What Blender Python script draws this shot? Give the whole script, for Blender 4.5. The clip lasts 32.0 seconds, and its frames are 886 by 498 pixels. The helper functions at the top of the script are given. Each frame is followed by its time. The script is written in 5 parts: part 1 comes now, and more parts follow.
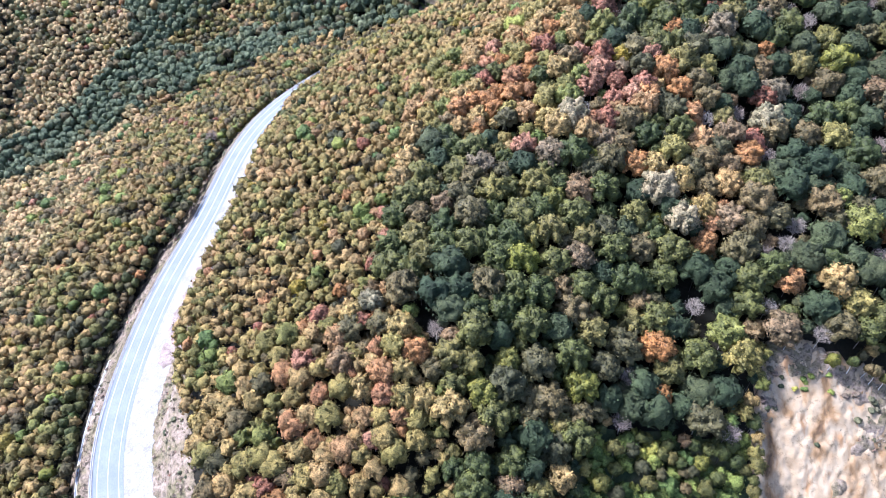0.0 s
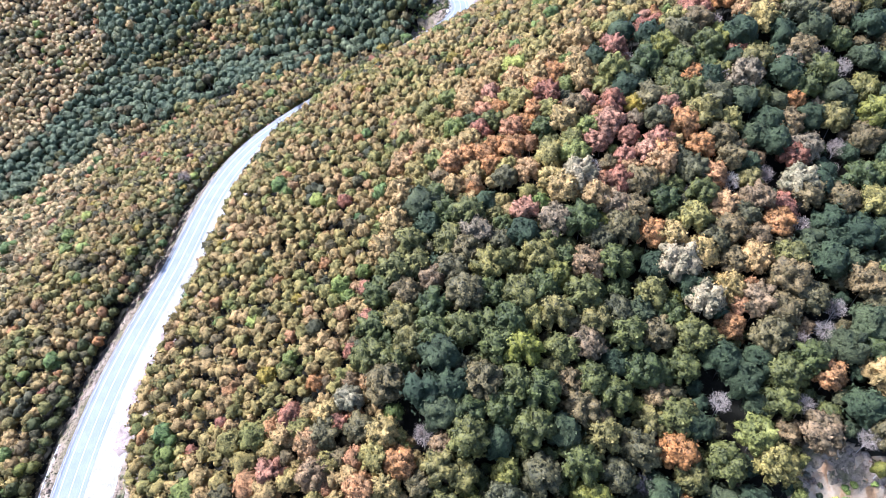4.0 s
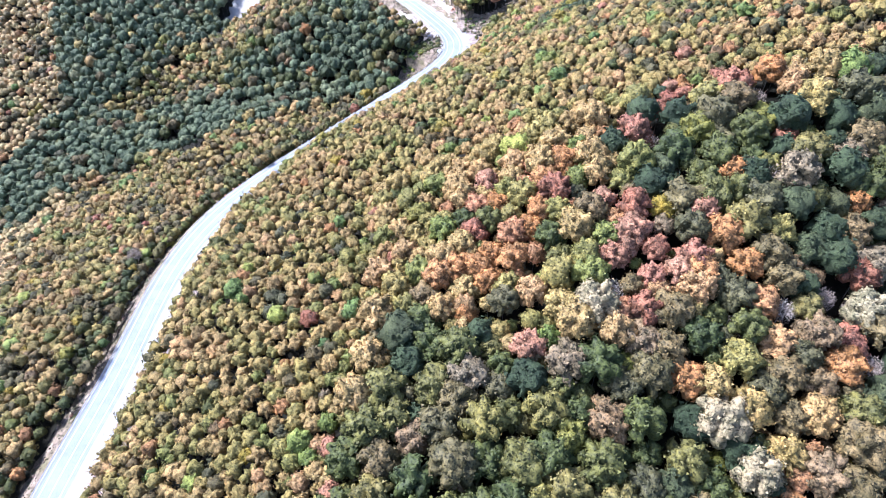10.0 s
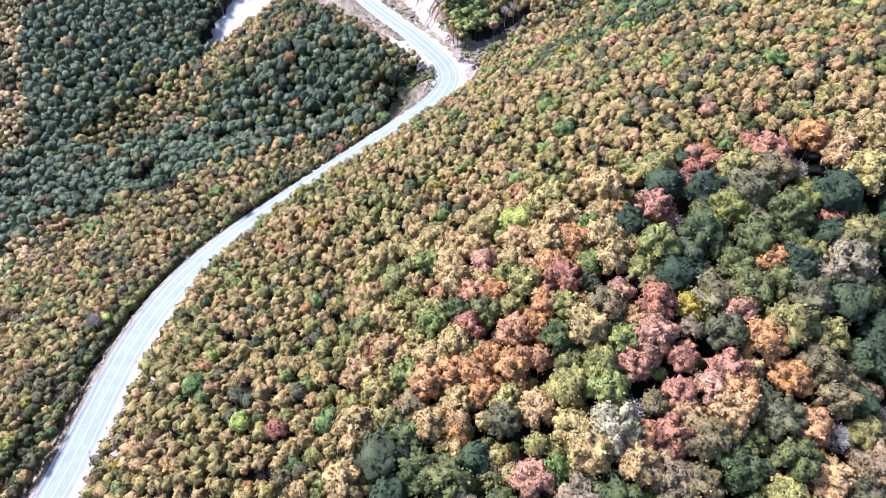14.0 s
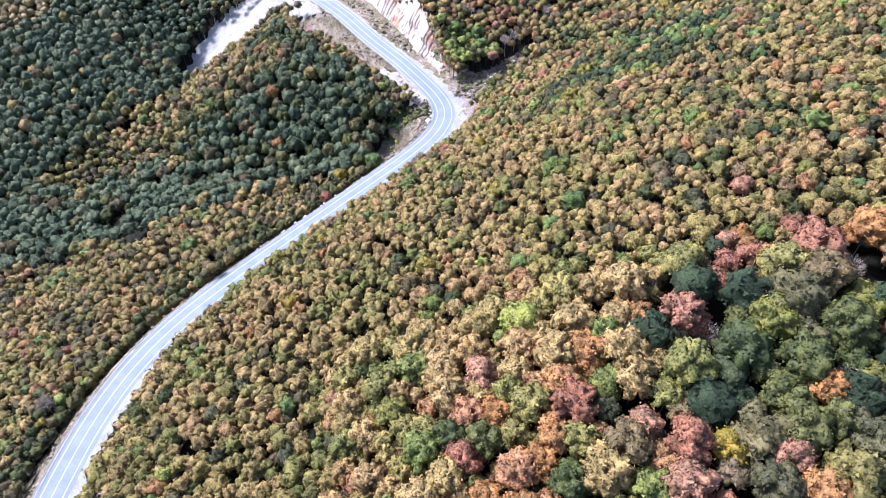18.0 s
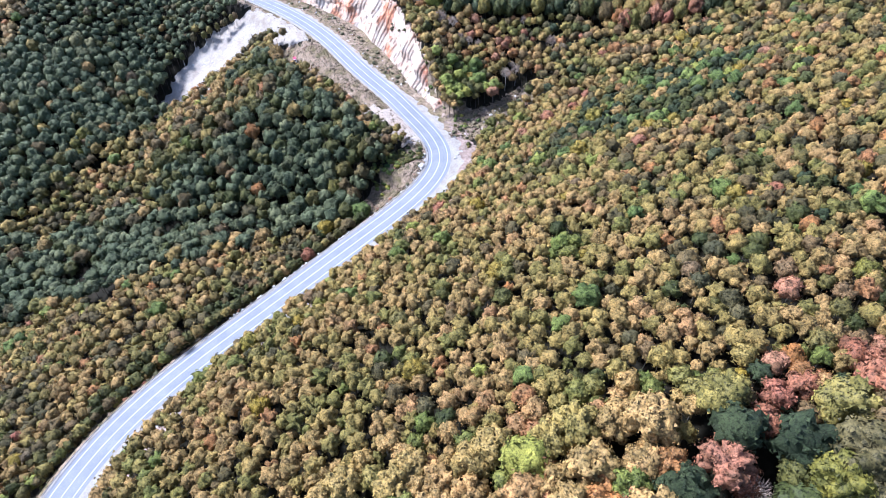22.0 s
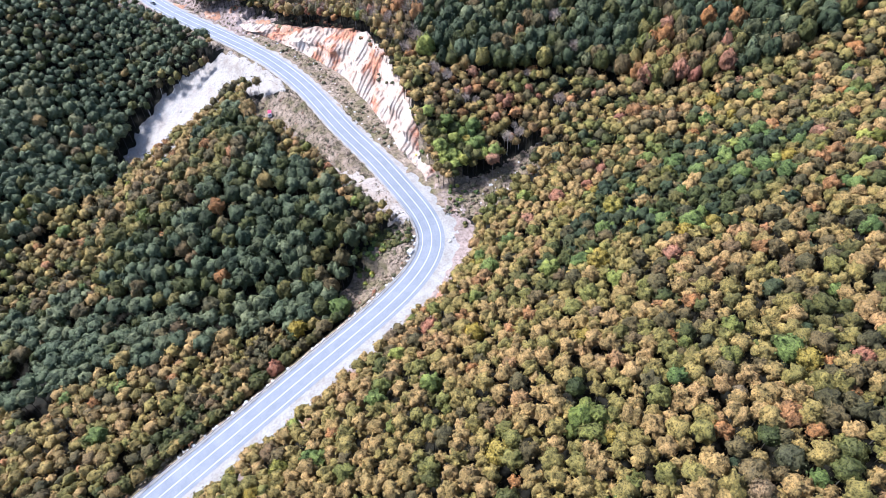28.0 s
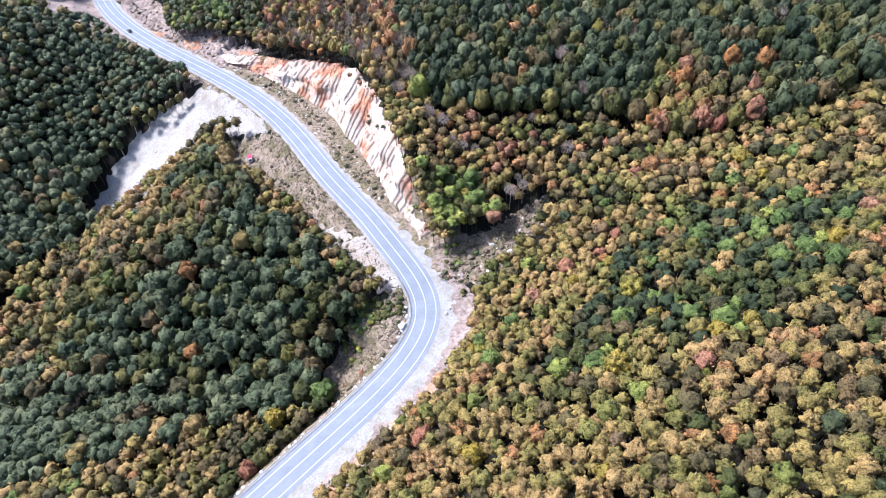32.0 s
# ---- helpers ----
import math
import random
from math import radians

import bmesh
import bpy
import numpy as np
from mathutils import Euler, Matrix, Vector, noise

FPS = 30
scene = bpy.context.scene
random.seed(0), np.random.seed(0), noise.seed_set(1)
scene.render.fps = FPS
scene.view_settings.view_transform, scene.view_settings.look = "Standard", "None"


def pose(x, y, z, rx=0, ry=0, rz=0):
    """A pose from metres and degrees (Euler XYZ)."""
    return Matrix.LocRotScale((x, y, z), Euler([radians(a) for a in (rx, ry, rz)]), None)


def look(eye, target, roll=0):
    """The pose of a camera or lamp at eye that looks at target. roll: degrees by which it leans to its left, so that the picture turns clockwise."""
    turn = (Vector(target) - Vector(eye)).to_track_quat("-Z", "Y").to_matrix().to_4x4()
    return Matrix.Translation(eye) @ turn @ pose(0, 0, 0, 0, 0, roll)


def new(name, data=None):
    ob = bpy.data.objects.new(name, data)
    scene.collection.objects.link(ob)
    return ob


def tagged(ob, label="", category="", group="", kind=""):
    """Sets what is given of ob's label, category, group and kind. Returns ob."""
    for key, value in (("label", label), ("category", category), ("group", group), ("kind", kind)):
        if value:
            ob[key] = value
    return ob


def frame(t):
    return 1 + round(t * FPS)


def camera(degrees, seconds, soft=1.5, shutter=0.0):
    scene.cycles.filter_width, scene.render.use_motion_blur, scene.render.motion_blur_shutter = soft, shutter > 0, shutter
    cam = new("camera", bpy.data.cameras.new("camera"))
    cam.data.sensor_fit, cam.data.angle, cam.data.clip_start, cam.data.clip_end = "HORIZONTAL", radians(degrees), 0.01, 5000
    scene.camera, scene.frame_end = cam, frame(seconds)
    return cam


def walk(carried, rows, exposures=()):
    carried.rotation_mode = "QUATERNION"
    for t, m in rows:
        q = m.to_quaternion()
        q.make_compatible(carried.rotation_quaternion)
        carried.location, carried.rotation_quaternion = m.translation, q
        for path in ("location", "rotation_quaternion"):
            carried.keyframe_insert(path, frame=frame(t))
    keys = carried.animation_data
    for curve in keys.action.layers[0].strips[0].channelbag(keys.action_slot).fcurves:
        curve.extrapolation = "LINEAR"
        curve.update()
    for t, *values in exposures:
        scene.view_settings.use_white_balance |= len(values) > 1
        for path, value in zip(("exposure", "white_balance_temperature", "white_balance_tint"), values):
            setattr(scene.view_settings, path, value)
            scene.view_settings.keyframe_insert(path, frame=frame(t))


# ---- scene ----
# The drone flies level and straight, looking forward and down.
cam = camera(71.0, 32.0, soft=0.75)
ROWS = [
    (0.0, 0.00, 0.00, 150.00, 45.835, 1.579, -1.533),
    (2.0, 1.65, 17.74, 149.89, 45.822, 1.470, -1.588),
    (4.0, 3.31, 35.45, 149.79, 45.808, 1.378, -1.642),
    (6.0, 4.97, 53.14, 149.70, 45.793, 1.301, -1.694),
    (8.0, 6.63, 70.81, 149.63, 45.778, 1.241, -1.744),
    (10.0, 8.30, 88.45, 149.58, 45.762, 1.196, -1.791),
    (12.0, 9.96, 106.07, 149.54, 45.745, 1.168, -1.837),
    (14.0, 11.64, 123.66, 149.52, 45.728, 1.155, -1.881),
    (16.0, 13.31, 141.23, 149.51, 45.709, 1.158, -1.922),
    (18.0, 14.99, 158.77, 149.52, 45.690, 1.177, -1.962),
    (20.0, 16.66, 176.29, 149.54, 45.671, 1.212, -2.000),
    (22.0, 18.35, 193.78, 149.58, 45.650, 1.263, -2.035),
    (24.0, 20.03, 211.25, 149.63, 45.629, 1.330, -2.069),
    (26.0, 21.72, 228.69, 149.70, 45.607, 1.413, -2.101),
    (28.0, 23.41, 246.11, 149.79, 45.584, 1.512, -2.131),
    (30.0, 25.10, 263.50, 149.89, 45.560, 1.627, -2.159),
    (32.0, 26.80, 280.87, 150.00, 45.535, 1.757, -2.185),
]
walk(cam, [(t, pose(*row)) for t, *row in ROWS], exposures=[(t, stops, kelvin, tint_) for t, stops, kelvin, tint_ in ((0.0, 2.03, 5120, 17), (6.0, 2.2, 5080, 17), (10.0, 2.24, 5080, 17), (14.0, 2.1, 5120, 17), (19.0, 1.77, 5200, 16), (24.0, 1.7, 5320, 15), (28.0, 1.67, 5400, 14), (32.0, 1.7, 5400, 14))])

# ---- light: high thin cloud, a soft sun ----
SUN_HEIGHT, SUN_TURN = radians(50), radians(-65)
sky = bpy.data.worlds.new("sky")
scene.world = sky
sky.use_nodes = True
nodes = sky.node_tree.nodes
air = nodes.new("ShaderNodeTexSky")
air.sky_type, air.sun_disc = "NISHITA", False
air.sun_elevation, air.sun_rotation = SUN_HEIGHT, SUN_TURN
air.air_density, air.dust_density = 1.0, 3.0
nodes["Background"].inputs["Strength"].default_value = 0.1
sky.node_tree.links.new(air.outputs["Color"], nodes["Background"].inputs["Color"])
sun = new("sun", bpy.data.lights.new("sun", "SUN"))
sun.data.energy, sun.data.angle, sun.data.color = 3.0, radians(10), (1.0, 0.95, 0.88)
sun.matrix_world = look((0, 0, 300), (-math.sin(SUN_TURN) * math.cos(SUN_HEIGHT), -math.cos(SUN_TURN) * math.cos(SUN_HEIGHT), 300 - math.sin(SUN_HEIGHT)))


# ---- materials ----
def material(name, rough=0.9, gloss=0.15):
    m = bpy.data.materials.new(name)
    m.use_nodes = True
    b = m.node_tree.nodes["Principled BSDF"]
    b.inputs["Roughness"].default_value = rough
    b.inputs["Specular IOR Level"].default_value = gloss
    return m, m.node_tree.nodes, m.node_tree.links, b


def grain(n, l, scale, detail=4, rough=0.6):
    place = n.new("ShaderNodeTexCoord")
    tex = n.new("ShaderNodeTexNoise")
    tex.inputs["Scale"].default_value, tex.inputs["Detail"].default_value, tex.inputs["Roughness"].default_value = scale, detail, rough
    l.new(place.outputs["Object"], tex.inputs["Vector"])
    return tex.outputs["Fac"]


def ramp(n, l, fac, stops):
    r = n.new("ShaderNodeValToRGB")
    while len(r.color_ramp.elements) < len(stops):
        r.color_ramp.elements.new(0.5)
    for e, (at, c) in zip(r.color_ramp.elements, stops):
        e.position, e.color = at, (*c, 1)
    l.new(fac, r.inputs["Fac"])
    return r.outputs["Color"]


def mixed(n, l, fac, a, b, kind="MIX"):
    m = n.new("ShaderNodeMix")
    m.data_type, m.blend_type = "RGBA", kind
    for socket, v in ((m.inputs[0], fac), (m.inputs[6], a), (m.inputs[7], b)):
        if isinstance(v, (int, float)):
            socket.default_value = v
        elif isinstance(v, tuple):
            socket.default_value = (*v, 1)
        else:
            l.new(v, socket)
    return m.outputs[2]


def relief(n, l, b, fac, strength, distance):
    bump = n.new("ShaderNodeBump")
    bump.inputs["Strength"].default_value, bump.inputs["Distance"].default_value = strength, distance
    l.new(fac, bump.inputs["Height"])
    l.new(bump.outputs["Normal"], b.inputs["Normal"])


def foliage(name, stops, single=False, gloss=0.2):
    """Leaves. Each tree has its own tint, each bough is a little lighter or darker."""
    m, n, l, b = material(name, 0.65, gloss)
    if single:
        info = n.new("ShaderNodeObjectInfo")
        tint = info.outputs["Random"]
    else:
        attr = n.new("ShaderNodeAttribute")
        attr.attribute_name = "tint"
        tint = attr.outputs["Fac"]
    tree = ramp(n, l, tint, stops)
    bough = n.new("ShaderNodeAttribute")
    bough.attribute_name = "lobe"
    shade = ramp(n, l, bough.outputs["Fac"], [(0, (0.58, 0.62, 0.56)), (0.5, (0.98, 0.98, 0.98)), (1, (1.34, 1.3, 1.24))])
    colour = mixed(n, l, 1.0, tree, shade, "MULTIPLY")
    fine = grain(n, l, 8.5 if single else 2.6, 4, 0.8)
    # Leaf mottling; its dark specks paint the shade between leaves into the colour.
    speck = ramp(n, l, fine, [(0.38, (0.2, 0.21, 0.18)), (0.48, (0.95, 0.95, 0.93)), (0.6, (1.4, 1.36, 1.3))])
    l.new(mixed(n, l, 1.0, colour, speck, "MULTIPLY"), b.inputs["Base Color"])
    relief(n, l, b, fine, 1.0, 0.12 if single else 0.4)
    return m


LEAVES = {
    "oak": [(0, (0.091, 0.114, 0.0231)), (0.22, (0.152, 0.131, 0.0357)), (0.42, (0.208, 0.156, 0.0462)), (0.6, (0.238, 0.159, 0.0578)), (0.8, (0.26, 0.168, 0.0651)), (0.93, (0.259, 0.144, 0.063)), (1, (0.244, 0.175, 0.0525))],
    "green": [(0, (0.0351, 0.0442, 0.0128)), (0.3, (0.0502, 0.0572, 0.0146)), (0.6, (0.075, 0.0725, 0.0193)), (0.85, (0.111, 0.0912, 0.0274)), (1, (0.106, 0.106, 0.0151))],
    "dull": [(0, (0.0485, 0.0476, 0.0214)), (0.4, (0.0835, 0.0676, 0.0276)), (0.7, (0.113, 0.0797, 0.0334)), (0.9, (0.138, 0.0875, 0.0418)), (1, (0.125, 0.0958, 0.0566))],
    # Dark greens, lightened and blued: distance haze is put into the leaf colour.
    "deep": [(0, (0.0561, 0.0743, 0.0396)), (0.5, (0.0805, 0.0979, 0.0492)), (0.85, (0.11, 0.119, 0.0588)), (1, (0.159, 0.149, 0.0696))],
    "red": [(0, (0.166, 0.0669, 0.0372)), (0.4, (0.215, 0.0941, 0.0546)), (0.8, (0.238, 0.122, 0.0719)), (1, (0.181, 0.0626, 0.0404))],
    "orange": [(0, (0.227, 0.0997, 0.029)), (0.6, (0.242, 0.123, 0.0486)), (1, (0.258, 0.119, 0.0574))],
    "yellow": [(0, (0.203, 0.144, 0.0177)), (0.6, (0.184, 0.14, 0.0266)), (1, (0.135, 0.14, 0.0236))],
    "pale": [(0, (0.162, 0.14, 0.0808)), (1, (0.2, 0.157, 0.0892))],
    "bare": [(0, (0.279, 0.223, 0.19)), (0.6, (0.33, 0.263, 0.224)), (1, (0.349, 0.304, 0.264))],
    "heath": [(0, (0.0978, 0.0978, 0.0473)), (0.3, (0.138, 0.115, 0.0735)), (0.6, (0.19, 0.138, 0.105)), (0.85, (0.253, 0.196, 0.152)), (1, (0.23, 0.115, 0.0788))],
    "dark": [(0, (0.0225, 0.0344, 0.0165)), (0.5, (0.0347, 0.0477, 0.0203)), (0.85, (0.0521, 0.0591, 0.025)), (1, (0.0772, 0.0734, 0.0296))],
    # Tan crowns across the valley, paled so their colour carries the haze.
    "copper": [(0, (0.213, 0.173, 0.0726)), (0.35, (0.3, 0.226, 0.0979)), (0.7, (0.375, 0.247, 0.116)), (1, (0.4, 0.277, 0.125))],
    "thicket": [(0, (0.0484, 0.0829, 0.0256)), (0.5, (0.111, 0.144, 0.0348)), (0.8, (0.22, 0.229, 0.0463)), (1, (0.359, 0.311, 0.058))],
    "scrub": [(0, (0.0538, 0.0638, 0.0319)), (0.5, (0.101, 0.0974, 0.0538)), (0.8, (0.141, 0.111, 0.0781)), (1, (0.168, 0.114, 0.0932))],
}
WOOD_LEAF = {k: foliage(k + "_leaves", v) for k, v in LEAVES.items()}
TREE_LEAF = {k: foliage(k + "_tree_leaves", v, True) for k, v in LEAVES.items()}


def plain(name, stops, scale, bump=0.5, depth=0.05, rough=0.9, fine=None, gloss=0.15, specks=(0.75, 1.2)):
    m, n, l, b = material(name, rough, gloss)
    fac = grain(n, l, scale, 6, 0.65)
    colour = ramp(n, l, fac, stops)
    small = grain(n, l, fine or scale * 9, 4, 0.7)
    speck = ramp(n, l, small, [(0.32, (specks[0],) * 3), (0.5, (1, 1, 1)), (0.68, (specks[1],) * 3)])
    l.new(mixed(n, l, 1.0, colour, speck, "MULTIPLY"), b.inputs["Base Color"])
    relief(n, l, b, small, bump, depth)
    return m


DISTANT = plain("distant_wood", [(0.3, (0.04, 0.05, 0.02)), (0.45, (0.1, 0.085, 0.035)), (0.55, (0.15, 0.11, 0.045)), (0.7, (0.08, 0.09, 0.035))], 0.05, 1.0, 2.0, fine=0.25, specks=(0.3, 1.4))
# Near-black floor of the wood: the shade under the crowns is in its colour.
SHADED_FLOOR = plain("shaded_forest_floor", [(0.3, (0.006, 0.006, 0.004)), (0.5, (0.012, 0.011, 0.007)), (0.7, (0.022, 0.018, 0.012))], 0.2, 0.8, 0.2)
SCRUB = plain("dry_grass", [(0.3, (0.085, 0.08, 0.032)), (0.42, (0.155, 0.124, 0.075)), (0.55, (0.215, 0.163, 0.122)), (0.7, (0.3, 0.24, 0.18))], 0.13, 1.0, 0.6, fine=0.9, specks=(0.4, 1.4))
PALE = plain("pale_soil", [(0.3, (0.25, 0.193, 0.149)), (0.5, (0.323, 0.274, 0.237)), (0.7, (0.361, 0.33, 0.299))], 0.12, 0.5, 0.15, fine=1.3)
GRAVEL = plain("white_gravel", [(0.3, (0.213, 0.19, 0.167)), (0.5, (0.264, 0.249, 0.229)), (0.7, (0.305, 0.295, 0.276))], 0.25, 0.5, 0.08, fine=1.7)
ASPHALT = plain("worn_asphalt", [(0.3, (0.159, 0.171, 0.198)), (0.5, (0.179, 0.192, 0.218)), (0.7, (0.204, 0.218, 0.244))], 0.2, 0.2, 0.01, fine=6, rough=0.85)
PAINT = plain("road_paint", [(0.3, (0.443, 0.443, 0.449)), (0.7, (0.502, 0.502, 0.508))], 2.0, 0.1, 0.005)
BARK = plain("bark", [(0.3, (0.12, 0.10, 0.08)), (0.7, (0.28, 0.25, 0.22))], 2.0, 0.6, 0.03)
DARK_BARK = plain("dark_bark", [(0.3, (0.035, 0.03, 0.024)), (0.7, (0.085, 0.075, 0.065))], 2.0, 0.6, 0.03)
WHITE_BARK = plain("white_bark", [(0.3, (0.38, 0.35, 0.31)), (0.7, (0.58, 0.54, 0.49))], 2.0, 0.4, 0.02)
STEEL = plain("weathered_steel", [(0.3, (0.22, 0.23, 0.25)), (0.7, (0.36, 0.37, 0.39))], 1.0, 0.2, 0.01, rough=0.5, gloss=0.5)
STONE = plain("pale_stone", [(0.3, (0.362, 0.342, 0.32)), (0.7, (0.523, 0.509, 0.488))], 0.8, 0.5, 0.08)


def rock_material():
    m, n, l, b = material("cut_rock", 0.92, 0.1)
    broad = grain(n, l, 0.075, 6, 0.62)
    white = ramp(n, l, grain(n, l, 0.3, 8, 0.7), [(0.3, (0.12, 0.0782, 0.0598)), (0.39, (0.313, 0.23, 0.175)), (0.46, (0.386, 0.308, 0.248)), (0.62, (0.451, 0.396, 0.345))])
    soil = ramp(n, l, grain(n, l, 0.35, 7, 0.7), [(0.3, (0.12, 0.06, 0.045)), (0.48, (0.3, 0.13, 0.08)), (0.62, (0.42, 0.23, 0.14))])
    which = ramp(n, l, broad, [(0.47, (0, 0, 0)), (0.53, (0.35, 0.35, 0.35)), (0.58, (1, 1, 1))])
    colour = mixed(n, l, which, white, soil)
    l.new(colour, b.inputs["Base Color"])
    relief(n, l, b, grain(n, l, 1.2, 6, 0.7), 0.9, 0.4)
    return m


ROCK = rock_material()
RED_SOIL = plain("red_soil", [(0.3, (0.211, 0.096, 0.054)), (0.5, (0.322, 0.18, 0.114)), (0.7, (0.409, 0.288, 0.216))], 0.15, 0.6, 0.2, fine=1.2)

BANK = plain("bank_soil", [(0.3, (0.15, 0.115, 0.095)), (0.45, (0.225, 0.172, 0.148)), (0.6, (0.29, 0.225, 0.198)), (0.72, (0.34, 0.215, 0.155))], 0.12, 0.9, 0.4, fine=0.9, specks=(0.5, 1.3))
MEADOW = plain("valley_grass", [(0.35, (0.03, 0.045, 0.02)), (0.5, (0.065, 0.078, 0.034)), (0.65, (0.13, 0.12, 0.065))], 0.1, 0.8, 0.2, fine=0.9)


def sand_material():
    """Cream sand and stone of a cut slope, with rusty slips that run downhill."""
    m, n, l, b = material("cut_sand", 0.95, 0.1)
    place = n.new("ShaderNodeNewGeometry").outputs["Position"]
    slip = n.new("ShaderNodeMapping")
    slip.inputs["Scale"].default_value = (0.16, 0.07, 0.1)
    slip.inputs["Rotation"].default_value = (0, 0, radians(-14))
    l.new(place, slip.inputs["Vector"])
    streak = n.new("ShaderNodeTexNoise")
    streak.inputs["Scale"].default_value, streak.inputs["Detail"].default_value, streak.inputs["Distortion"].default_value = 1.0, 8, 0.4
    l.new(slip.outputs["Vector"], streak.inputs["Vector"])
    cream = ramp(n, l, streak.outputs["Fac"], [(0.32, (0.105, 0.0643, 0.0363)), (0.4, (0.242, 0.147, 0.0726)), (0.47, (0.307, 0.219, 0.132)), (0.58, (0.338, 0.265, 0.178)), (0.68, (0.274, 0.159, 0.0792))])
    spots = ramp(n, l, grain(n, l, 0.5, 7, 0.7), [(0.3, (0.55, 0.53, 0.5)), (0.45, (1, 1, 1)), (0.7, (1.12, 1.12, 1.12))])
    l.new(mixed(n, l, 1.0, cream, spots, "MULTIPLY"), b.inputs["Base Color"])
    relief(n, l, b, grain(n, l, 0.8, 6, 0.7), 0.9, 0.3)
    return m


SAND = sand_material()

# Plan of the road's middle line and its heights, then spot heights of the ground, all in metres.
ROAD_Y = np.array([20, 60, 100, 140, 180, 220, 260, 300, 340, 370, 395, 415, 430, 445, 460, 480, 510, 550, 600, 660, 740.0])
ROAD_X = np.array([-76, -97.7, -115.3, -119.3, -115.3, -106.9, -99.8, -81.7, -43.3, -11.8, 12.5, 21.5, 17.6, 9.0, 0.1, -13.6, -31.9, -62.9, -119.0, -167.9, -190])
ROAD_Z = np.array([-54.5, -50.3, -46.2, -42.2, -38.0, -33.8, -29.0, -24.3, -19.5, -15.9, -13.0, -10.7, -9.0, -7.4, -6.4, -5.0, -3.2, -1.6, 0.3, 2.0, 4.2])
MAIN_SLOPE = [(45, 185, 15), (75, 162, 3), (-22, 127, -7), (23, 164, 4), (-60, 226, -4), (-10, 244, 7), (60, 226, 30), (98, 223, 35), (134, 244, 45), (134, 201, 20), (140, 169, 8), (120, 138, -1), (93, 134, -8), (-32, 93, -18), (11, 122, -5), (-53, 167, -9), (-40, 237, -1), (-36, 302, -2), (49, 308, 25), (130, 313, 48), (106, 350, 31), (30, 355, 7), (91, 370, 24), (129, 383, 34), (140, 408, 30), (79, 392, 11), (100, 450, 8)]
FRONT_FOOT = [(119, 114, -14), (56, 109, -26), (81, 112, -25), (110, 80, -42), (150, 60, -55), (0, 40, -48), (60, 30, -62)]
FAR_HILL = [(32, 455, -9), (62, 462, -3), (130, 470, 17), (141, 501, 31), (95, 522, 22), (80, 502, 17), (162, 478, 33), (48, 532, 21), (12, 543, 17), (-12, 560, 12), (-41, 590, 9), (-60, 625, 14), (34, 497, 11), (46, 478, 4)]
VALLEY = [(-115, 257, -33), (-140, 231, -40), (-150, 190, -47), (-167, 167, -54), (-153, 268, -50), (-180, 330, -64), (-139, 368, -55), (-169, 361, -66), (-120, 372, -46), (-230, 344, -82), (-208, 371, -70), (-165, 387, -58), (-164, 411, -55), (-80, 410, -38), (-40, 398, -30), (-153, 449, -43), (-78, 443, -21), (-32, 425, -20), (-60, 500, -11), (-103, 519, -28), (-132, 510, -42), (-80, 523, -15), (-85, 552, -7), (-145, 505, -37), (-110, 515, -27), (-67, 358, -31)]
WEST_HILL = [(-215, 428, -47), (-266, 421, -58), (-182, 491, -27), (-248, 472, -36), (-111, 560, -14), (-166, 560, -9), (-177, 590, 10), (-155, 600, 0), (-300, 340, -80), (-290, 250, -88), (-250, 140, -80)]
RIM = [(-420, 300, -60), (-380, 620, 30), (320, 180, 55), (340, 450, 80), (0, 760, 55), (220, 720, 85), (-230, 760, 45), (-60, -40, -62), (180, -40, -75), (-300, 0, -95), (-420, 60, -90)]


def spline(xs, ys, x):
    n, h = len(xs), np.diff(xs)
    a, b = np.eye(n), np.zeros(n)
    for i in range(1, n - 1):
        a[i, i - 1:i + 2] = h[i - 1], 2 * (h[i - 1] + h[i]), h[i]
        b[i] = 6 * ((ys[i + 1] - ys[i]) / h[i] - (ys[i] - ys[i - 1]) / h[i - 1])
    m = np.linalg.solve(a, b)
    x = np.clip(x, xs[0], xs[-1])
    i = np.clip(np.searchsorted(xs, x) - 1, 0, n - 2)
    t0, t1 = xs[i + 1] - x, x - xs[i]
    return (m[i] * t0**3 + m[i + 1] * t1**3) / (6 * h[i]) + (ys[i] / h[i] - m[i] * h[i] / 6) * t0 + (ys[i + 1] / h[i] - m[i + 1] * h[i] / 6) * t1


def smooth(a, b, x):
    t = np.clip((x - a) / (b - a), 0, 1)
    return t * t * (3 - 2 * t)


# The road's middle line, a point each metre.
_y = np.linspace(20, 740, 6000)
_x = spline(ROAD_Y, ROAD_X, _y)
_run = np.concatenate([[0], np.cumsum(np.hypot(np.diff(_x), np.diff(_y)))])
RUN = np.arange(0, _run[-1], 1.0)
LINE = np.stack([np.interp(RUN, _run, _x), np.interp(RUN, _run, _y)], 1)
LINE_Z = np.interp(LINE[:, 1], ROAD_Y, ROAD_Z)
for _ in range(20):
    LINE_Z[1:-1] = (LINE_Z[:-2] + 2 * LINE_Z[1:-1] + LINE_Z[2:]) / 4
    LINE[1:-1] = (LINE[:-2] + 2 * LINE[1:-1] + LINE[2:]) / 4
WAY = np.gradient(LINE, axis=0)
WAY /= np.linalg.norm(WAY, axis=1)[:, None]
RIGHT = np.stack([WAY[:, 1], -WAY[:, 0]], 1)

_spots = np.array(MAIN_SLOPE + FRONT_FOOT + FAR_HILL + VALLEY + WEST_HILL + RIM + [(*LINE[i], LINE_Z[i] - 1) for i in range(0, len(LINE), 40)], float)


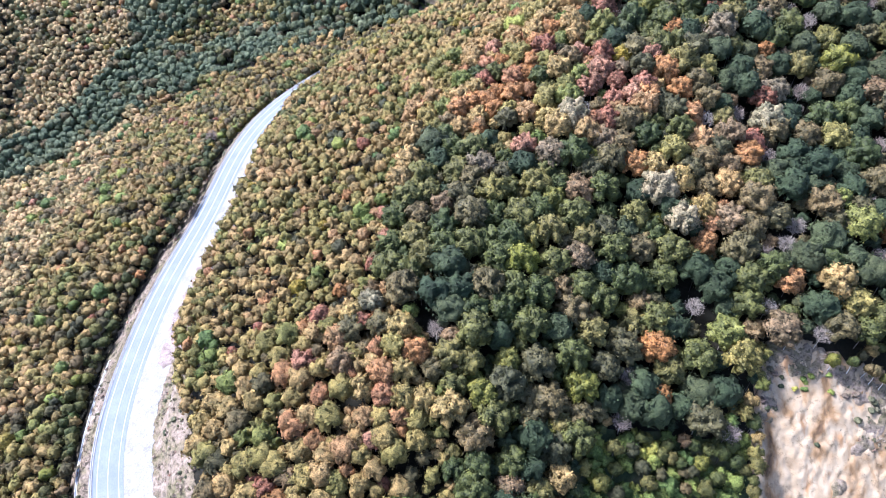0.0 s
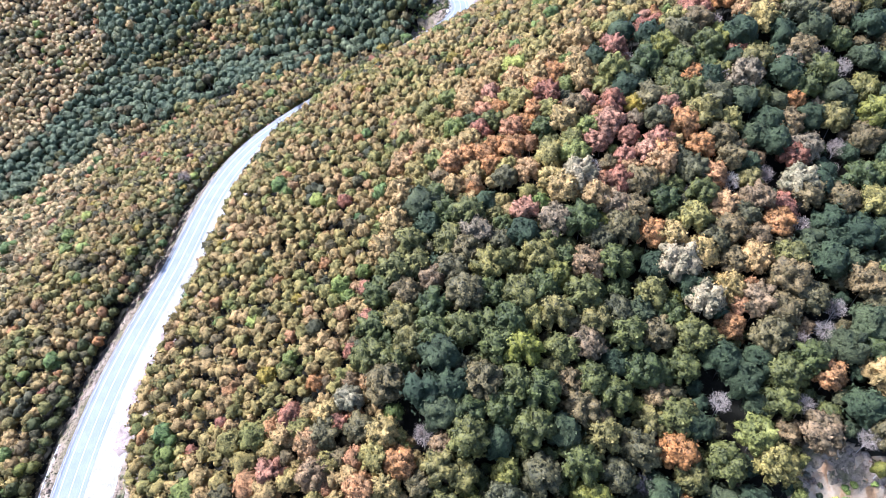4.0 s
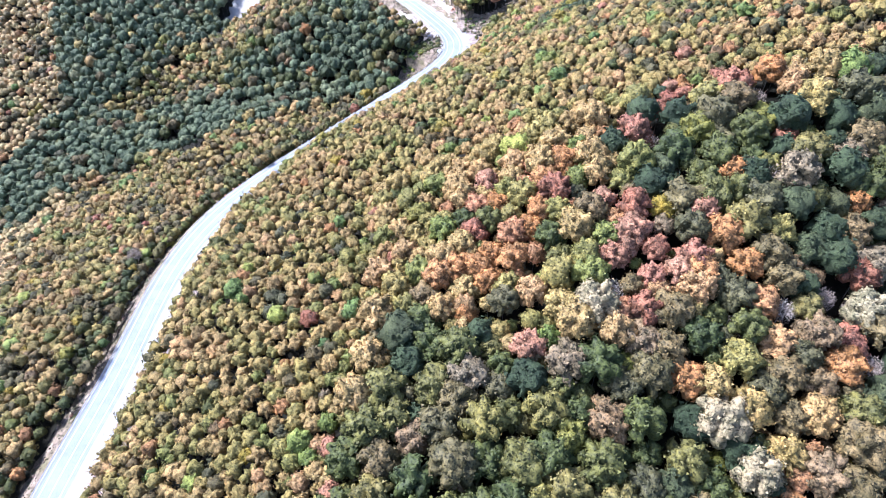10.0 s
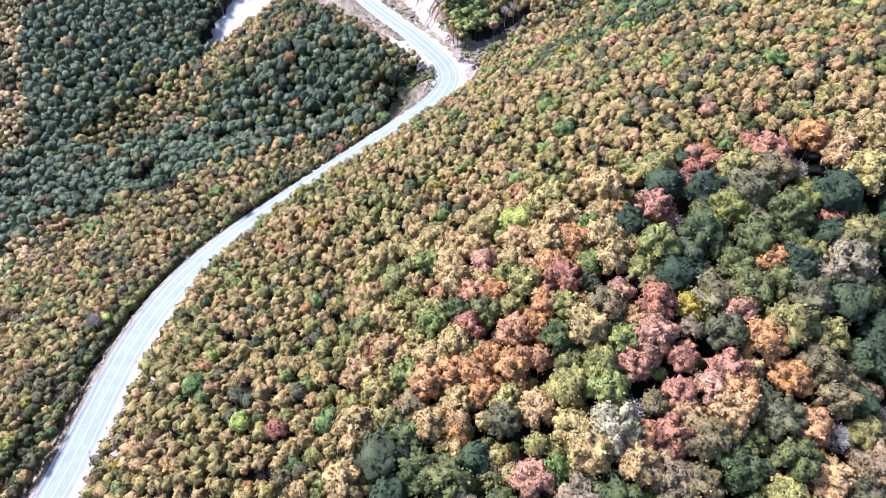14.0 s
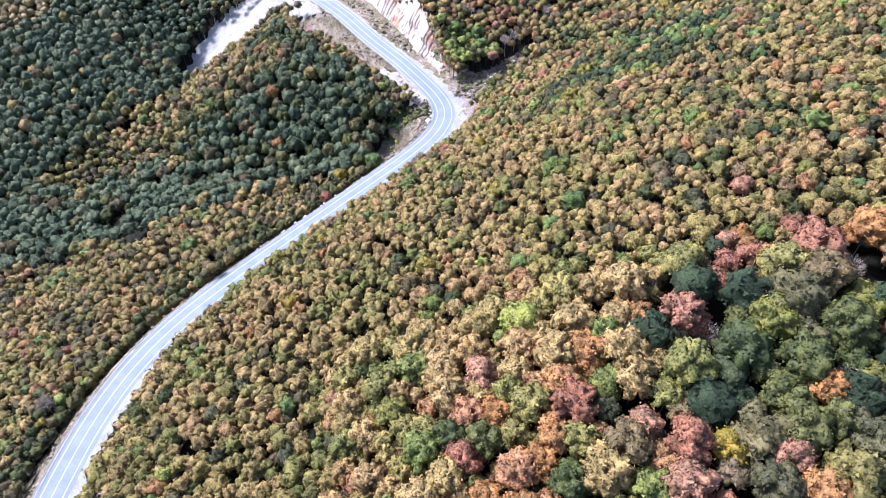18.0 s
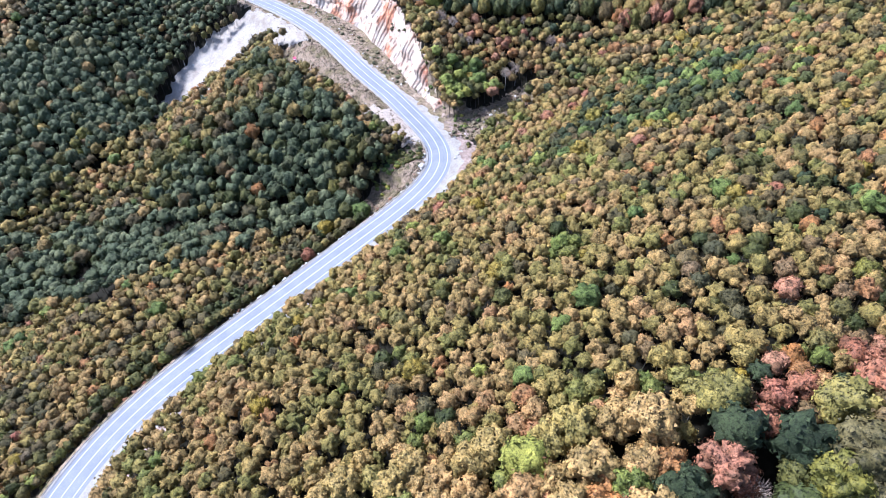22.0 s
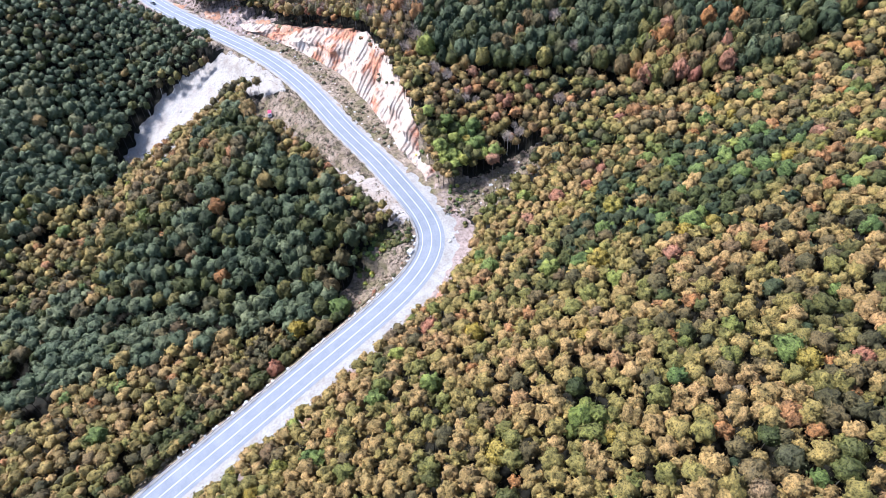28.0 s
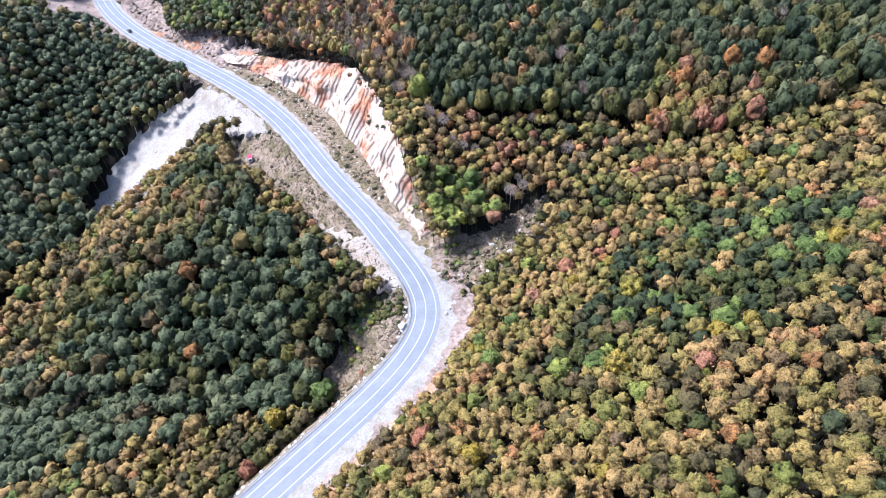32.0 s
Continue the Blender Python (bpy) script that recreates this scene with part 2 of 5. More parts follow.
def _kernel(d):
    return np.where(d > 0, d * d * np.log(np.maximum(d, 1e-9)), 0)


_d = np.linalg.norm(_spots[:, None, :2] - _spots[None, :, :2], axis=2) / 100
_n = len(_spots)
_a = np.zeros((_n + 3, _n + 3))
_a[:_n, :_n] = _kernel(_d) + 0.02 * np.eye(_n)
_a[:_n, _n], _a[:_n, _n + 1:] = 1, _spots[:, :2] / 100
_a[_n:, :_n] = _a[:_n, _n:].T
_weights = np.linalg.solve(_a, np.concatenate([_spots[:, 2], [0, 0, 0]]))


def hills(x, y):
    """The natural ground, without the road."""
    x, y = np.asarray(x, float), np.asarray(y, float)
    out = np.zeros(x.shape)
    flat, xf, yf = out.reshape(-1), x.reshape(-1), y.reshape(-1)
    for i in range(0, len(xf), 20000):
        p = np.stack([xf[i:i + 20000], yf[i:i + 20000]], 1)
        far = smooth(420, 900, np.hypot(p[:, 0], p[:, 1] - 380))
        q = np.stack([np.clip(p[:, 0], -450, 380), np.clip(p[:, 1], -80, 800)], 1)
        d = np.linalg.norm(q[:, None] - _spots[None, :, :2], axis=2) / 100
        z = _kernel(d) @ _weights[:_n] + _weights[_n] + q / 100 @ _weights[_n + 1:]
        flat[i:i + 20000] = z * (1 - far) + far * (40 * np.sin(p[:, 0] / 310) * np.cos(p[:, 1] / 270))
    return out


def beside(x, y):
    """Nearest metre of the road and the signed distance from its middle line, to the right positive."""
    x, y = np.asarray(x, float).reshape(-1), np.asarray(y, float).reshape(-1)
    near, off = np.zeros(len(x), int), np.zeros(len(x))
    for i in range(0, len(x), 4000):
        d = np.hypot(x[i:i + 4000, None] - LINE[None, :, 0], y[i:i + 4000, None] - LINE[None, :, 1])
        k = d.argmin(1)
        near[i:i + 4000] = k
        side = (x[i:i + 4000] - LINE[k, 0]) * RIGHT[k, 0] + (y[i:i + 4000] - LINE[k, 1]) * RIGHT[k, 1]
        off[i:i + 4000] = d[np.arange(len(k)), k] * np.where(side < 0, -1, 1)
    return near, off


# ---- the ground ----
def mesh_of(name, verts, faces, mats, index=None, flat=True, tint=None, lobe=None):
    """A mesh from arrays; all faces have the same number of corners."""
    verts, faces = np.asarray(verts, np.float32), np.asarray(faces, np.int32)
    me = bpy.data.meshes.new(name)
    k = faces.shape[1]
    me.vertices.add(len(verts))
    me.vertices.foreach_set("co", verts.reshape(-1))
    me.loops.add(faces.size)
    me.loops.foreach_set("vertex_index", faces.reshape(-1))
    me.polygons.add(len(faces))
    me.polygons.foreach_set("loop_start", np.arange(0, faces.size, k, dtype=np.int32))
    me.polygons.foreach_set("use_smooth", np.full(len(faces), not flat))
    for m in mats:
        me.materials.append(m)
    if index is not None:
        me.polygons.foreach_set("material_index", np.asarray(index, np.int32))
    if tint is not None:
        me.attributes.new("tint", "FLOAT", "POINT").data.foreach_set("value", np.asarray(tint, np.float32))
    if lobe is not None:
        me.attributes.new("lobe", "FLOAT", "POINT").data.foreach_set("value", np.asarray(lobe, np.float32))
    me.update(calc_edges=True)
    me.validate()
    return me


def grid_faces(rows, cols):
    i = np.arange((rows - 1) * cols).reshape(rows - 1, cols)[:, :-1].reshape(-1)
    return np.stack([i, i + 1, i + cols + 1, i + cols], 1)


def part(name, me, parent, label=""):
    ob = new(name, me)
    ob.parent = parent
    return tagged(ob, label=label)


def ripple(x, y, size, seed=0):
    """Smooth noise over the plan, between about -1 and 1."""
    r = np.random.RandomState(seed)
    out = np.zeros(np.shape(x))
    for k in range(7):
        a, f, p = r.uniform(0, 6.28), r.uniform(0.6, 1.7) / size, r.uniform(0, 6.28)
        out = out + np.sin((x * np.cos(a) + y * np.sin(a)) * f * 6.28 + p + 1.5 * np.sin((y * np.cos(a) - x * np.sin(a)) * f * 4 + p))
    return out / 4


def inside(x, y, ring):
    x, y, out = np.asarray(x, float), np.asarray(y, float), np.zeros(np.shape(x), bool)
    for (ax, ay), (bx, by) in zip(ring, ring[1:] + ring[:1]):
        if ay != by:
            out ^= ((ay > y) != (by > y)) & (x < (bx - ax) * (y - ay) / (by - ay) + ax)
    return out


SHOULDER_Y, SHOULDER_W = [20, 130, 200, 280, 350, 400, 435, 455, 600, 740], [8.5, 9.8, 9.8, 8, 6.8, 7.4, 6.2, 2.4, 1.6, 1.6]
CLIFF_Y, CLIFF_H = [440, 448, 456, 470, 500, 518, 534, 548, 562, 577], [0.0, 3.5, 9, 14, 19, 18.5, 13, 7.5, 4, 0.0]
CLIFF_FOOT = ([436, 455, 480, 510, 535, 555, 575], [9, 11, 16.5, 19, 17, 13, 11])
CLIFF_DEPTH = ([440, 456, 475, 500, 525, 545, 577], [4, 6.5, 10, 13, 12.5, 9, 5])


def ground(x, y):
    """The ground with the road's bed, its bank and the rock cutting. Also gives the place along and off the road."""
    x, y = np.asarray(x, float), np.asarray(y, float)
    k, off = beside(x, y)
    bed = LINE_Z[k] - 0.25
    ly = LINE[k, 1]
    nat = hills(x, y).reshape(-1)
    nat = nat + 0.5 * ripple(x, y, 23, 3).reshape(-1)
    wide = 5.2 + np.interp(ly, SHOULDER_Y, SHOULDER_W)
    right = bed + (nat - bed) * smooth(0, 9, off - wide)
    left = bed + (nat - bed) * smooth(0, 12, -off - 6.2) - np.interp(ly, [60, 200, 310], [1.2, 2.2, 5.0]) * smooth(5.5, 13, -off) * (1 - smooth(20, 60, -off)) * (ly < 400)
    z = np.where(off > 0, right, left)
    foot, high = np.maximum(np.interp(ly, *CLIFF_FOOT), wide + 1.5), np.interp(ly, CLIFF_Y, CLIFF_H)
    deep = np.interp(ly, *CLIFF_DEPTH)
    in_cut = (off > 0) & (ly > 436) & (ly < 575)
    face = bed + 0.6 * smooth(wide, foot, off) + high * smooth(foot + 1.5, foot + 0.5 + deep, off)
    back = smooth(foot + deep, foot + deep + 17, off)
    z = np.where(in_cut, face * (1 - back) + np.maximum(nat, bed + high * 0.95) * back, z)
    return z, k, off


def axis(lo, hi, step, reach):
    inner = np.arange(lo, hi + 0.1, step)
    grow = step * 1.35 ** np.arange(1, 26)
    grow = np.cumsum(grow)
    grow = grow[grow < reach]
    return np.concatenate([lo - grow[::-1], inner, hi + grow])


gx, gy = axis(-330, 230, 2.5, 4200), axis(20, 700, 2.5, 4200)
X, Y = np.meshgrid(gx, gy)
GZ, _k, _off = ground(X.reshape(-1), Y.reshape(-1))
BENCH = [(-66, 522), (-44, 515), (-38, 520), (-20, 503), (7, 459), (18, 431), (16, 420), (5, 427), (-17, 452), (-40, 481), (-64, 501)]
POCKET = [(16, 424), (15, 411), (5, 396), (-9, 387), (-16, 400), (-8, 413), (5, 424)]
SPOIL = [(-47, 516), (-50, 526), (-60, 537), (-71, 548), (-86, 558), (-105, 558), (-122, 546), (-132, 531), (-139, 510), (-133, 496), (-115, 499), (-98, 513), (-83, 520), (-74, 530), (-65, 524), (-56, 517)]
GULLY = [(26, 428), (40, 424), (52, 433), (68, 449), (70, 462), (60, 458), (48, 452), (32, 446)]
QUARRY = [(100, 114), (112, 119), (126, 112), (140, 108), (190, 112), (190, 40), (85, 40), (92, 80), (96, 100)]
WEST_GAP = [(-274, 348), (-282, 385), (-288, 415), (-299, 450), (-332, 545), (-346, 545), (-315, 450), (-301, 415), (-295, 385), (-294, 345)]
fx = (X[:-1, :-1] + X[1:, 1:]).reshape(-1) / 2
fy = (Y[:-1, :-1] + Y[1:, 1:]).reshape(-1) / 2
fk, foff = beside(fx, fy)
fl = LINE[fk, 1]
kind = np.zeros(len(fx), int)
wob = ripple(fx, fy, 9, 5) * 1.5
kind[(fx < -386) | (fx > 262) | (fy < 18) | (fy > 732)] = 7
kind[(foff < 0) & (foff > -9.5 - wob) & (fy > 16)] = 1


def well_inside(ring):
    m = np.ones(len(fx), bool)
    for dx, dy in ((4, 0), (-4, 0), (0, 4), (0, -4)):
        m &= inside(fx + dx, fy + dy, ring)
    return m


for ring, what in ((BENCH, 1), (POCKET, 1), (GULLY, 1), (SPOIL, 2), (QUARRY, 4), (WEST_GAP, 5), ([(-202, 648), (-184, 620), (-150, 616), (-146, 622), (-175, 665)], 1)):
    kind[well_inside(ring) if what != 4 else inside(fx, fy, ring)] = what
wide = 5.2 + np.interp(fl, SHOULDER_Y, SHOULDER_W)
kind[(foff > 0) & (foff < wide - 2)] = 2
kind[(foff > 0) & (foff > wide - 2) & (foff < wide + 3) & (fl < 440)] = 1
kind[(foff > 6) & (foff < 26) & (fl > 424) & (fl < 452)] = 1
kind[(foff > 0) & (fl < 140) & (foff > wide - 1) & (foff < wide + 8 + wob)] = 1
kind[(foff > 0) & (fl > 445) & (fl < 650) & (foff > 6) & (foff < 21)] = 1
_f = np.interp(fl, *CLIFF_FOOT)
kind[(foff > _f - 1) & (foff < _f + np.interp(fl, *CLIFF_DEPTH) + 1.5) & (fl > 441) & (fl < 576)] = 6
kind[inside(fx + 2.5 * wob, fy + 2.5 * ripple(fx, fy, 7, 9), [(40, 99), (72, 99), (95, 96), (93, 70), (30, 70)])] = 5
ground_ob = new("ground", mesh_of("ground", np.stack([X.reshape(-1), Y.reshape(-1), GZ], 1), grid_faces(len(gy), len(gx)), [SHADED_FLOOR, SCRUB, PALE, RED_SOIL, SAND, MEADOW, ROCK, DISTANT], kind, False))
tagged(ground_ob, "wooded hillsides with bare soil beside the road", "ground", kind="structure")


# ---- the road ----
def ribbon(name, a, b, lift, mat, start=0, stop=None, thick=0.12):
    """A strip along the road between the offsets a and b from its middle line."""
    k = np.arange(start, stop or len(LINE), 2)
    a, b = np.broadcast_to(a, len(k)), np.broadcast_to(b, len(k))
    cols = []
    for o, dz in ((a, -thick), (a, 0), (b, 0), (b, -thick)):
        p = LINE[k] + RIGHT[k] * np.asarray(o)[:, None]
        cols.append(np.concatenate([p, (LINE_Z[k] + lift + dz)[:, None]], 1))
    v = np.stack(cols, 1).reshape(-1, 3)
    return mesh_of(name, v, grid_faces(len(k), 4), [mat], flat=True)


road = tagged(new("road", ribbon("road", -4.9, 4.9, 0.0, ASPHALT, thick=0.3)), "pale worn asphalt mountain road with two lanes", "road", kind="structure")
part("edge_line", ribbon("edge_line", -3.52, -3.30, 0.006, PAINT, thick=0.004), road, "thin white painted edge line")
part("edge_line", ribbon("edge_line", 3.30, 3.52, 0.006, PAINT, thick=0.004), road, "thin white painted edge line")
part("centre_line", ribbon("centre_line", -0.11, 0.11, 0.006, PAINT, thick=0.004), road, "white painted centre line")
_kk = np.arange(0, len(LINE), 2)
_w = np.interp(LINE[_kk, 1], SHOULDER_Y, SHOULDER_W) + 0.7 * ripple(LINE[_kk, 0], LINE[_kk, 1], 17, 8) + 0.4 * ripple(LINE[_kk, 0], LINE[_kk, 1], 5, 18)
shoulder = new("gravel_shoulder", ribbon("gravel_shoulder", 4.9, 4.9 + np.maximum(_w, 1.2), -0.05, GRAVEL, thick=0.3))
tagged(new("gravel_margin", ribbon("gravel_margin", -6.1, -4.9, -0.05, GRAVEL, thick=0.3)), "narrow pale gravel margin on the valley side", "margin", kind="structure")
tagged(shoulder, "wide white gravel shoulder beside the asphalt", "shoulder", kind="structure")


def patch(name, ring, mat, label, category, step=0.6, lift=0.3, ragged=1.5, rough=0.15, seed=0):
    """A finely laid piece of open ground with a ragged edge, over the hillside."""
    xs, ys = [p[0] for p in ring], [p[1] for p in ring]
    px, py = np.meshgrid(np.arange(min(xs) - 3, max(xs) + 3, step), np.arange(min(ys) - 3, max(ys) + 3, step))
    rows, cols = px.shape
    ax = px + ragged * ripple(px, py, 9, seed) + 0.6 * ripple(px, py, 2.7, seed + 1)
    ay = py + ragged * ripple(px, py, 9, seed + 2) + 0.6 * ripple(px, py, 2.7, seed + 3)
    keep = inside(ax, ay, ring) & (np.abs(beside(px, py)[1]).reshape(rows, cols) > 5.3)
    z = ground(px.reshape(-1), py.reshape(-1))[0].reshape(rows, cols)
    z = z + lift + rough * (ripple(px, py, 5, seed + 4) + 0.6 * ripple(px, py, 1.9, seed + 5))
    soft = keep.astype(float)
    for _ in range(3):
        soft[1:-1, 1:-1] = (soft[:-2, 1:-1] + soft[2:, 1:-1] + soft[1:-1, :-2] + soft[1:-1, 2:] + 2 * soft[1:-1, 1:-1]) / 6
    z = z - lift * 2.6 * (1 - np.clip(soft * 1.25 - 0.1, 0, 1))
    f = grid_faces(rows, cols)
    f = f[(soft > 0.06).reshape(-1)[f].all(1)]
    used = np.unique(f)
    remap = np.zeros(rows * cols, int)
    remap[used] = np.arange(len(used))
    v = np.stack([px, py, z], 2).reshape(-1, 3)[used]
    return tagged(new(name, mesh_of(name, v, remap[f], [mat], flat=False)), label, category, kind="structure")


SPOIL_SOIL = plain("tipped_spoil", [(0.3, (0.236, 0.2, 0.168)), (0.45, (0.286, 0.256, 0.226)), (0.7, (0.325, 0.303, 0.274))], 0.14, 0.6, 0.15, fine=1.1)
patch("spoil_slope", SPOIL, SPOIL_SOIL, "pale tipped spoil running down below the road", "spoil slope", ragged=2.2, rough=0.15, lift=0.45, seed=50)
patch("verge", BENCH, SCRUB, "dry grass and bare soil beside the road", "verge", ragged=2.0, seed=60)
patch("verge", POCKET, SCRUB, "grassy pocket inside the bend of the road", "verge", ragged=1.2, seed=70)
patch("gully", GULLY, SCRUB, "grey scrub in a stony gully", "gully", ragged=2.0, rough=0.35, seed=80)
patch("bare_slope", QUARRY, SAND, "bare pale earth of a cut slope", "bare slope", ragged=2.5, rough=0.5, lift=0.6, seed=90)
patch("valley_clearing", WEST_GAP, MEADOW, "grassy clearing on the valley floor", "clearing", step=1.5, ragged=3, seed=95)
SANDY = [(-21, 462), (-9, 454), (2, 448), (11, 438), (15, 423), (7, 425), (-2, 433), (-11, 445), (-18, 452)]
patch("bare_verge", SANDY, PALE, "bare sandy strip beside the asphalt", "bare soil", ragged=2.2, lift=0.45, seed=97)

# The rock cutting above the road.
_kc = np.array([i for i in range(len(LINE)) if 441 < LINE[i, 1] < 576])
_s = np.linspace(_kc[0], _kc[-1], int((_kc[-1] - _kc[0]) / 0.7))
_i = _s.astype(int)
_v = np.linspace(-0.12, 1.12, 34)
_foot, _high = np.maximum(np.interp(LINE[_i, 1], *CLIFF_FOOT), 6.7 + np.interp(LINE[_i, 1], SHOULDER_Y, SHOULDER_W)), np.interp(LINE[_i, 1], CLIFF_Y, CLIFF_H)
_foot = _foot + 1.0 * ripple(_s, _s * 0, 24, 117)
_high = _high * (1 + 0.1 * ripple(_s, _s * 0, 26, 115))
_S, _V = np.meshgrid(_s, _v, indexing="ij")


def lumps(shape, width, seed):
    """Even, patternless unevenness: random values blurred over a width of cells."""
    f = np.random.RandomState(seed).normal(0, 1, shape)
    for _ in range(2):
        for axis_ in (0, 1):
            f = sum(np.roll(f, k, axis_) for k in range(-width, width + 1))
    return f / f.std()


_buttress = 1.1 * lumps(_S.shape, 7, 110) + 0.5 * lumps(_S.shape, 3, 111) + 0.2 * lumps(_S.shape, 1, 112)
_face = smooth(0, 1, _V)
_off = _foot[:, None] + _V * np.interp(LINE[_i, 1], *CLIFF_DEPTH)[:, None] - _buttress * (1 - np.abs(2 * np.clip(_V, 0, 1) - 1)) - 0.6
_px = LINE[_i, 0][:, None] + RIGHT[_i, 0][:, None] * _off
_py = LINE[_i, 1][:, None] + RIGHT[_i, 1][:, None] * _off
_pz = LINE_Z[_i][:, None] + 0.35 + _high[:, None] * np.clip(_V, -0.05, 1.03) + 0.3 * lumps(_S.shape, 2, 113) * _face
cutting = mesh_of("rock_cutting", np.stack([_px, _py, _pz], 2).reshape(-1, 3), grid_faces(len(_s), len(_v)), [ROCK], flat=False)
tagged(new("rock_cutting", cutting), "steep cutting of white and orange rock above the road", "rock face", kind="structure")


def along(ly0, ly1, o0, o1):
    """A strip of plan beside the road, as a ring."""
    k = np.where((LINE[:, 1] > ly0) & (LINE[:, 1] < ly1))[0][::6]
    near_, far_ = LINE[k] + RIGHT[k] * o0, LINE[k] + RIGHT[k] * o1
    return [tuple(p) for p in near_] + [tuple(p) for p in far_[::-1]]


patch("earth_bank", along(562, 660, 6.5, 26), BANK, "orange and grey earth bank above the road", "earth bank", ragged=3.0, rough=0.5, lift=0.4, seed=120)
FIELD = [(-202, 648), (-184, 620), (-170, 616), (-150, 616), (-146, 622), (-160, 640), (-175, 665)]
patch("bare_field", FIELD, BANK, "bare brown ground beside the road", "bare ground", ragged=2.5, seed=125)
patch("earth_bank", along(610, 690, -17, -6), BANK, "brown earth bank beside the road", "earth bank", ragged=2.0, seed=130)
patch("verge", along(452, 568, 6.4, 21), SCRUB, "dry grass strip below the rock cutting", "verge", ragged=1.2, lift=0.4, seed=140)
patch("verge", along(140, 442, 9, 16.5), BANK, "bare soil between the gravel and the wood", "verge", ragged=1.5, lift=0.35, seed=145)
patch("verge", along(426, 466, 8, 26), SCRUB, "scrubby ground at the end of the cutting", "verge", ragged=2.0, lift=0.4, seed=147)
patch("red_bank", along(352, 404, 11, 15), RED_SOIL, "orange soil at the edge of the gravel", "earth bank", ragged=1.6, lift=0.6, seed=150)
patch("verge", along(60, 330, -15, -6.0), SCRUB, "grassy bank below the guard rail", "verge", ragged=1.2, lift=0.3, seed=160)
patch("verge", along(60, 150, 14, 30), SCRUB, "scrubby bank between the gravel and the wood", "verge", ragged=1.6, lift=0.35, seed=170)


def blob(x, y, w, h, turn_):
    """A rounded ring of plan round one spot."""
    c, s = math.cos(turn_), math.sin(turn_)
    return [(x + w * math.cos(a) * c - h * math.sin(a) * s, y + w * math.cos(a) * s + h * math.sin(a) * c) for a in np.linspace(0, 6.283, 15)[:-1]]


# Rusty soil breaking through on the bank and along the foot and brow of the cutting.
for i, (x, y, w, h, a) in enumerate(((-98, 596, 9, 3, -0.7), (-122, 612, 7, 2.5, -0.7), (-78, 612, 6, 3, 0.9), (-66, 580, 8, 3, -0.6), (-86, 596, 5, 2.4, 0.8), (-112, 630, 7, 3, -0.8), (-52, 566, 6, 2.5, -0.6))):
    patch("red_soil", blob(x, y, w, h, a), RED_SOIL, "bare rusty soil on the bank above the road", "bare soil", ragged=2.0, rough=0.25, lift=0.75, seed=200 + 7 * i)
# Scrub along the brow and on the face of the bare slope.
for i, (x, y, w, h, a) in enumerate(((112, 114, 14, 4, -0.35), (131, 105, 13, 4, -0.45), (101, 105, 6, 2.5, 1.2), (131, 95, 8, 3.5, 0.7), (118, 82, 5, 2.2, 0.9), (143, 88, 6, 3, 0.5))):
    patch("scrub_patch", blob(x, y, w, h, a), SCRUB, "purple-brown scrub on the bare slope", "scrub", ragged=1.8, rough=0.3, lift=0.9, seed=260 + 7 * i)
patch("pale_track", [(-289, 380), (-286, 381), (-281, 366), (-284, 364)], PALE, "pale track on the valley floor", "track", ragged=0.4, lift=0.6, seed=300)

# ---- the woods ----
ICO = np.array([(0, 0, 1)] + [(0.894 * math.cos(1.2566 * i), 0.894 * math.sin(1.2566 * i), 0.447) for i in range(5)] + [(0.894 * math.cos(1.2566 * i + 0.628), 0.894 * math.sin(1.2566 * i + 0.628), -0.447) for i in range(5)] + [(0, 0, -1)])
ICO_F = np.array([(0, 1 + i, 1 + (i + 1) % 5) for i in range(5)] + [(1 + i, 6 + i, 1 + (i + 1) % 5) for i in range(5)] + [(1 + (i + 1) % 5, 6 + i, 6 + (i + 1) % 5) for i in range(5)] + [(6 + i, 11, 6 + (i + 1) % 5) for i in range(5)])


def ball(level):
    """A sphere of triangles, finer with each level."""
    v, f = [tuple(p) for p in ICO], [tuple(t) for t in ICO_F]
    for _ in range(level):
        halves, out = {}, []
        for a, b, c in f:
            m = []
            for p, q in ((a, b), (b, c), (c, a)):
                key = (min(p, q), max(p, q))
                if key not in halves:
                    w = np.array(v[p]) + np.array(v[q])
                    halves[key] = len(v)
                    v.append(tuple(w / np.linalg.norm(w)))
                m.append(halves[key])
            out += [(a, m[0], m[2]), (b, m[1], m[0]), (c, m[2], m[1]), tuple(m)]
        f = out
    v = np.array(v)
    return v / np.linalg.norm(v, axis=1)[:, None], np.array(f)


BALLS = [ball(level) for level in range(4)]


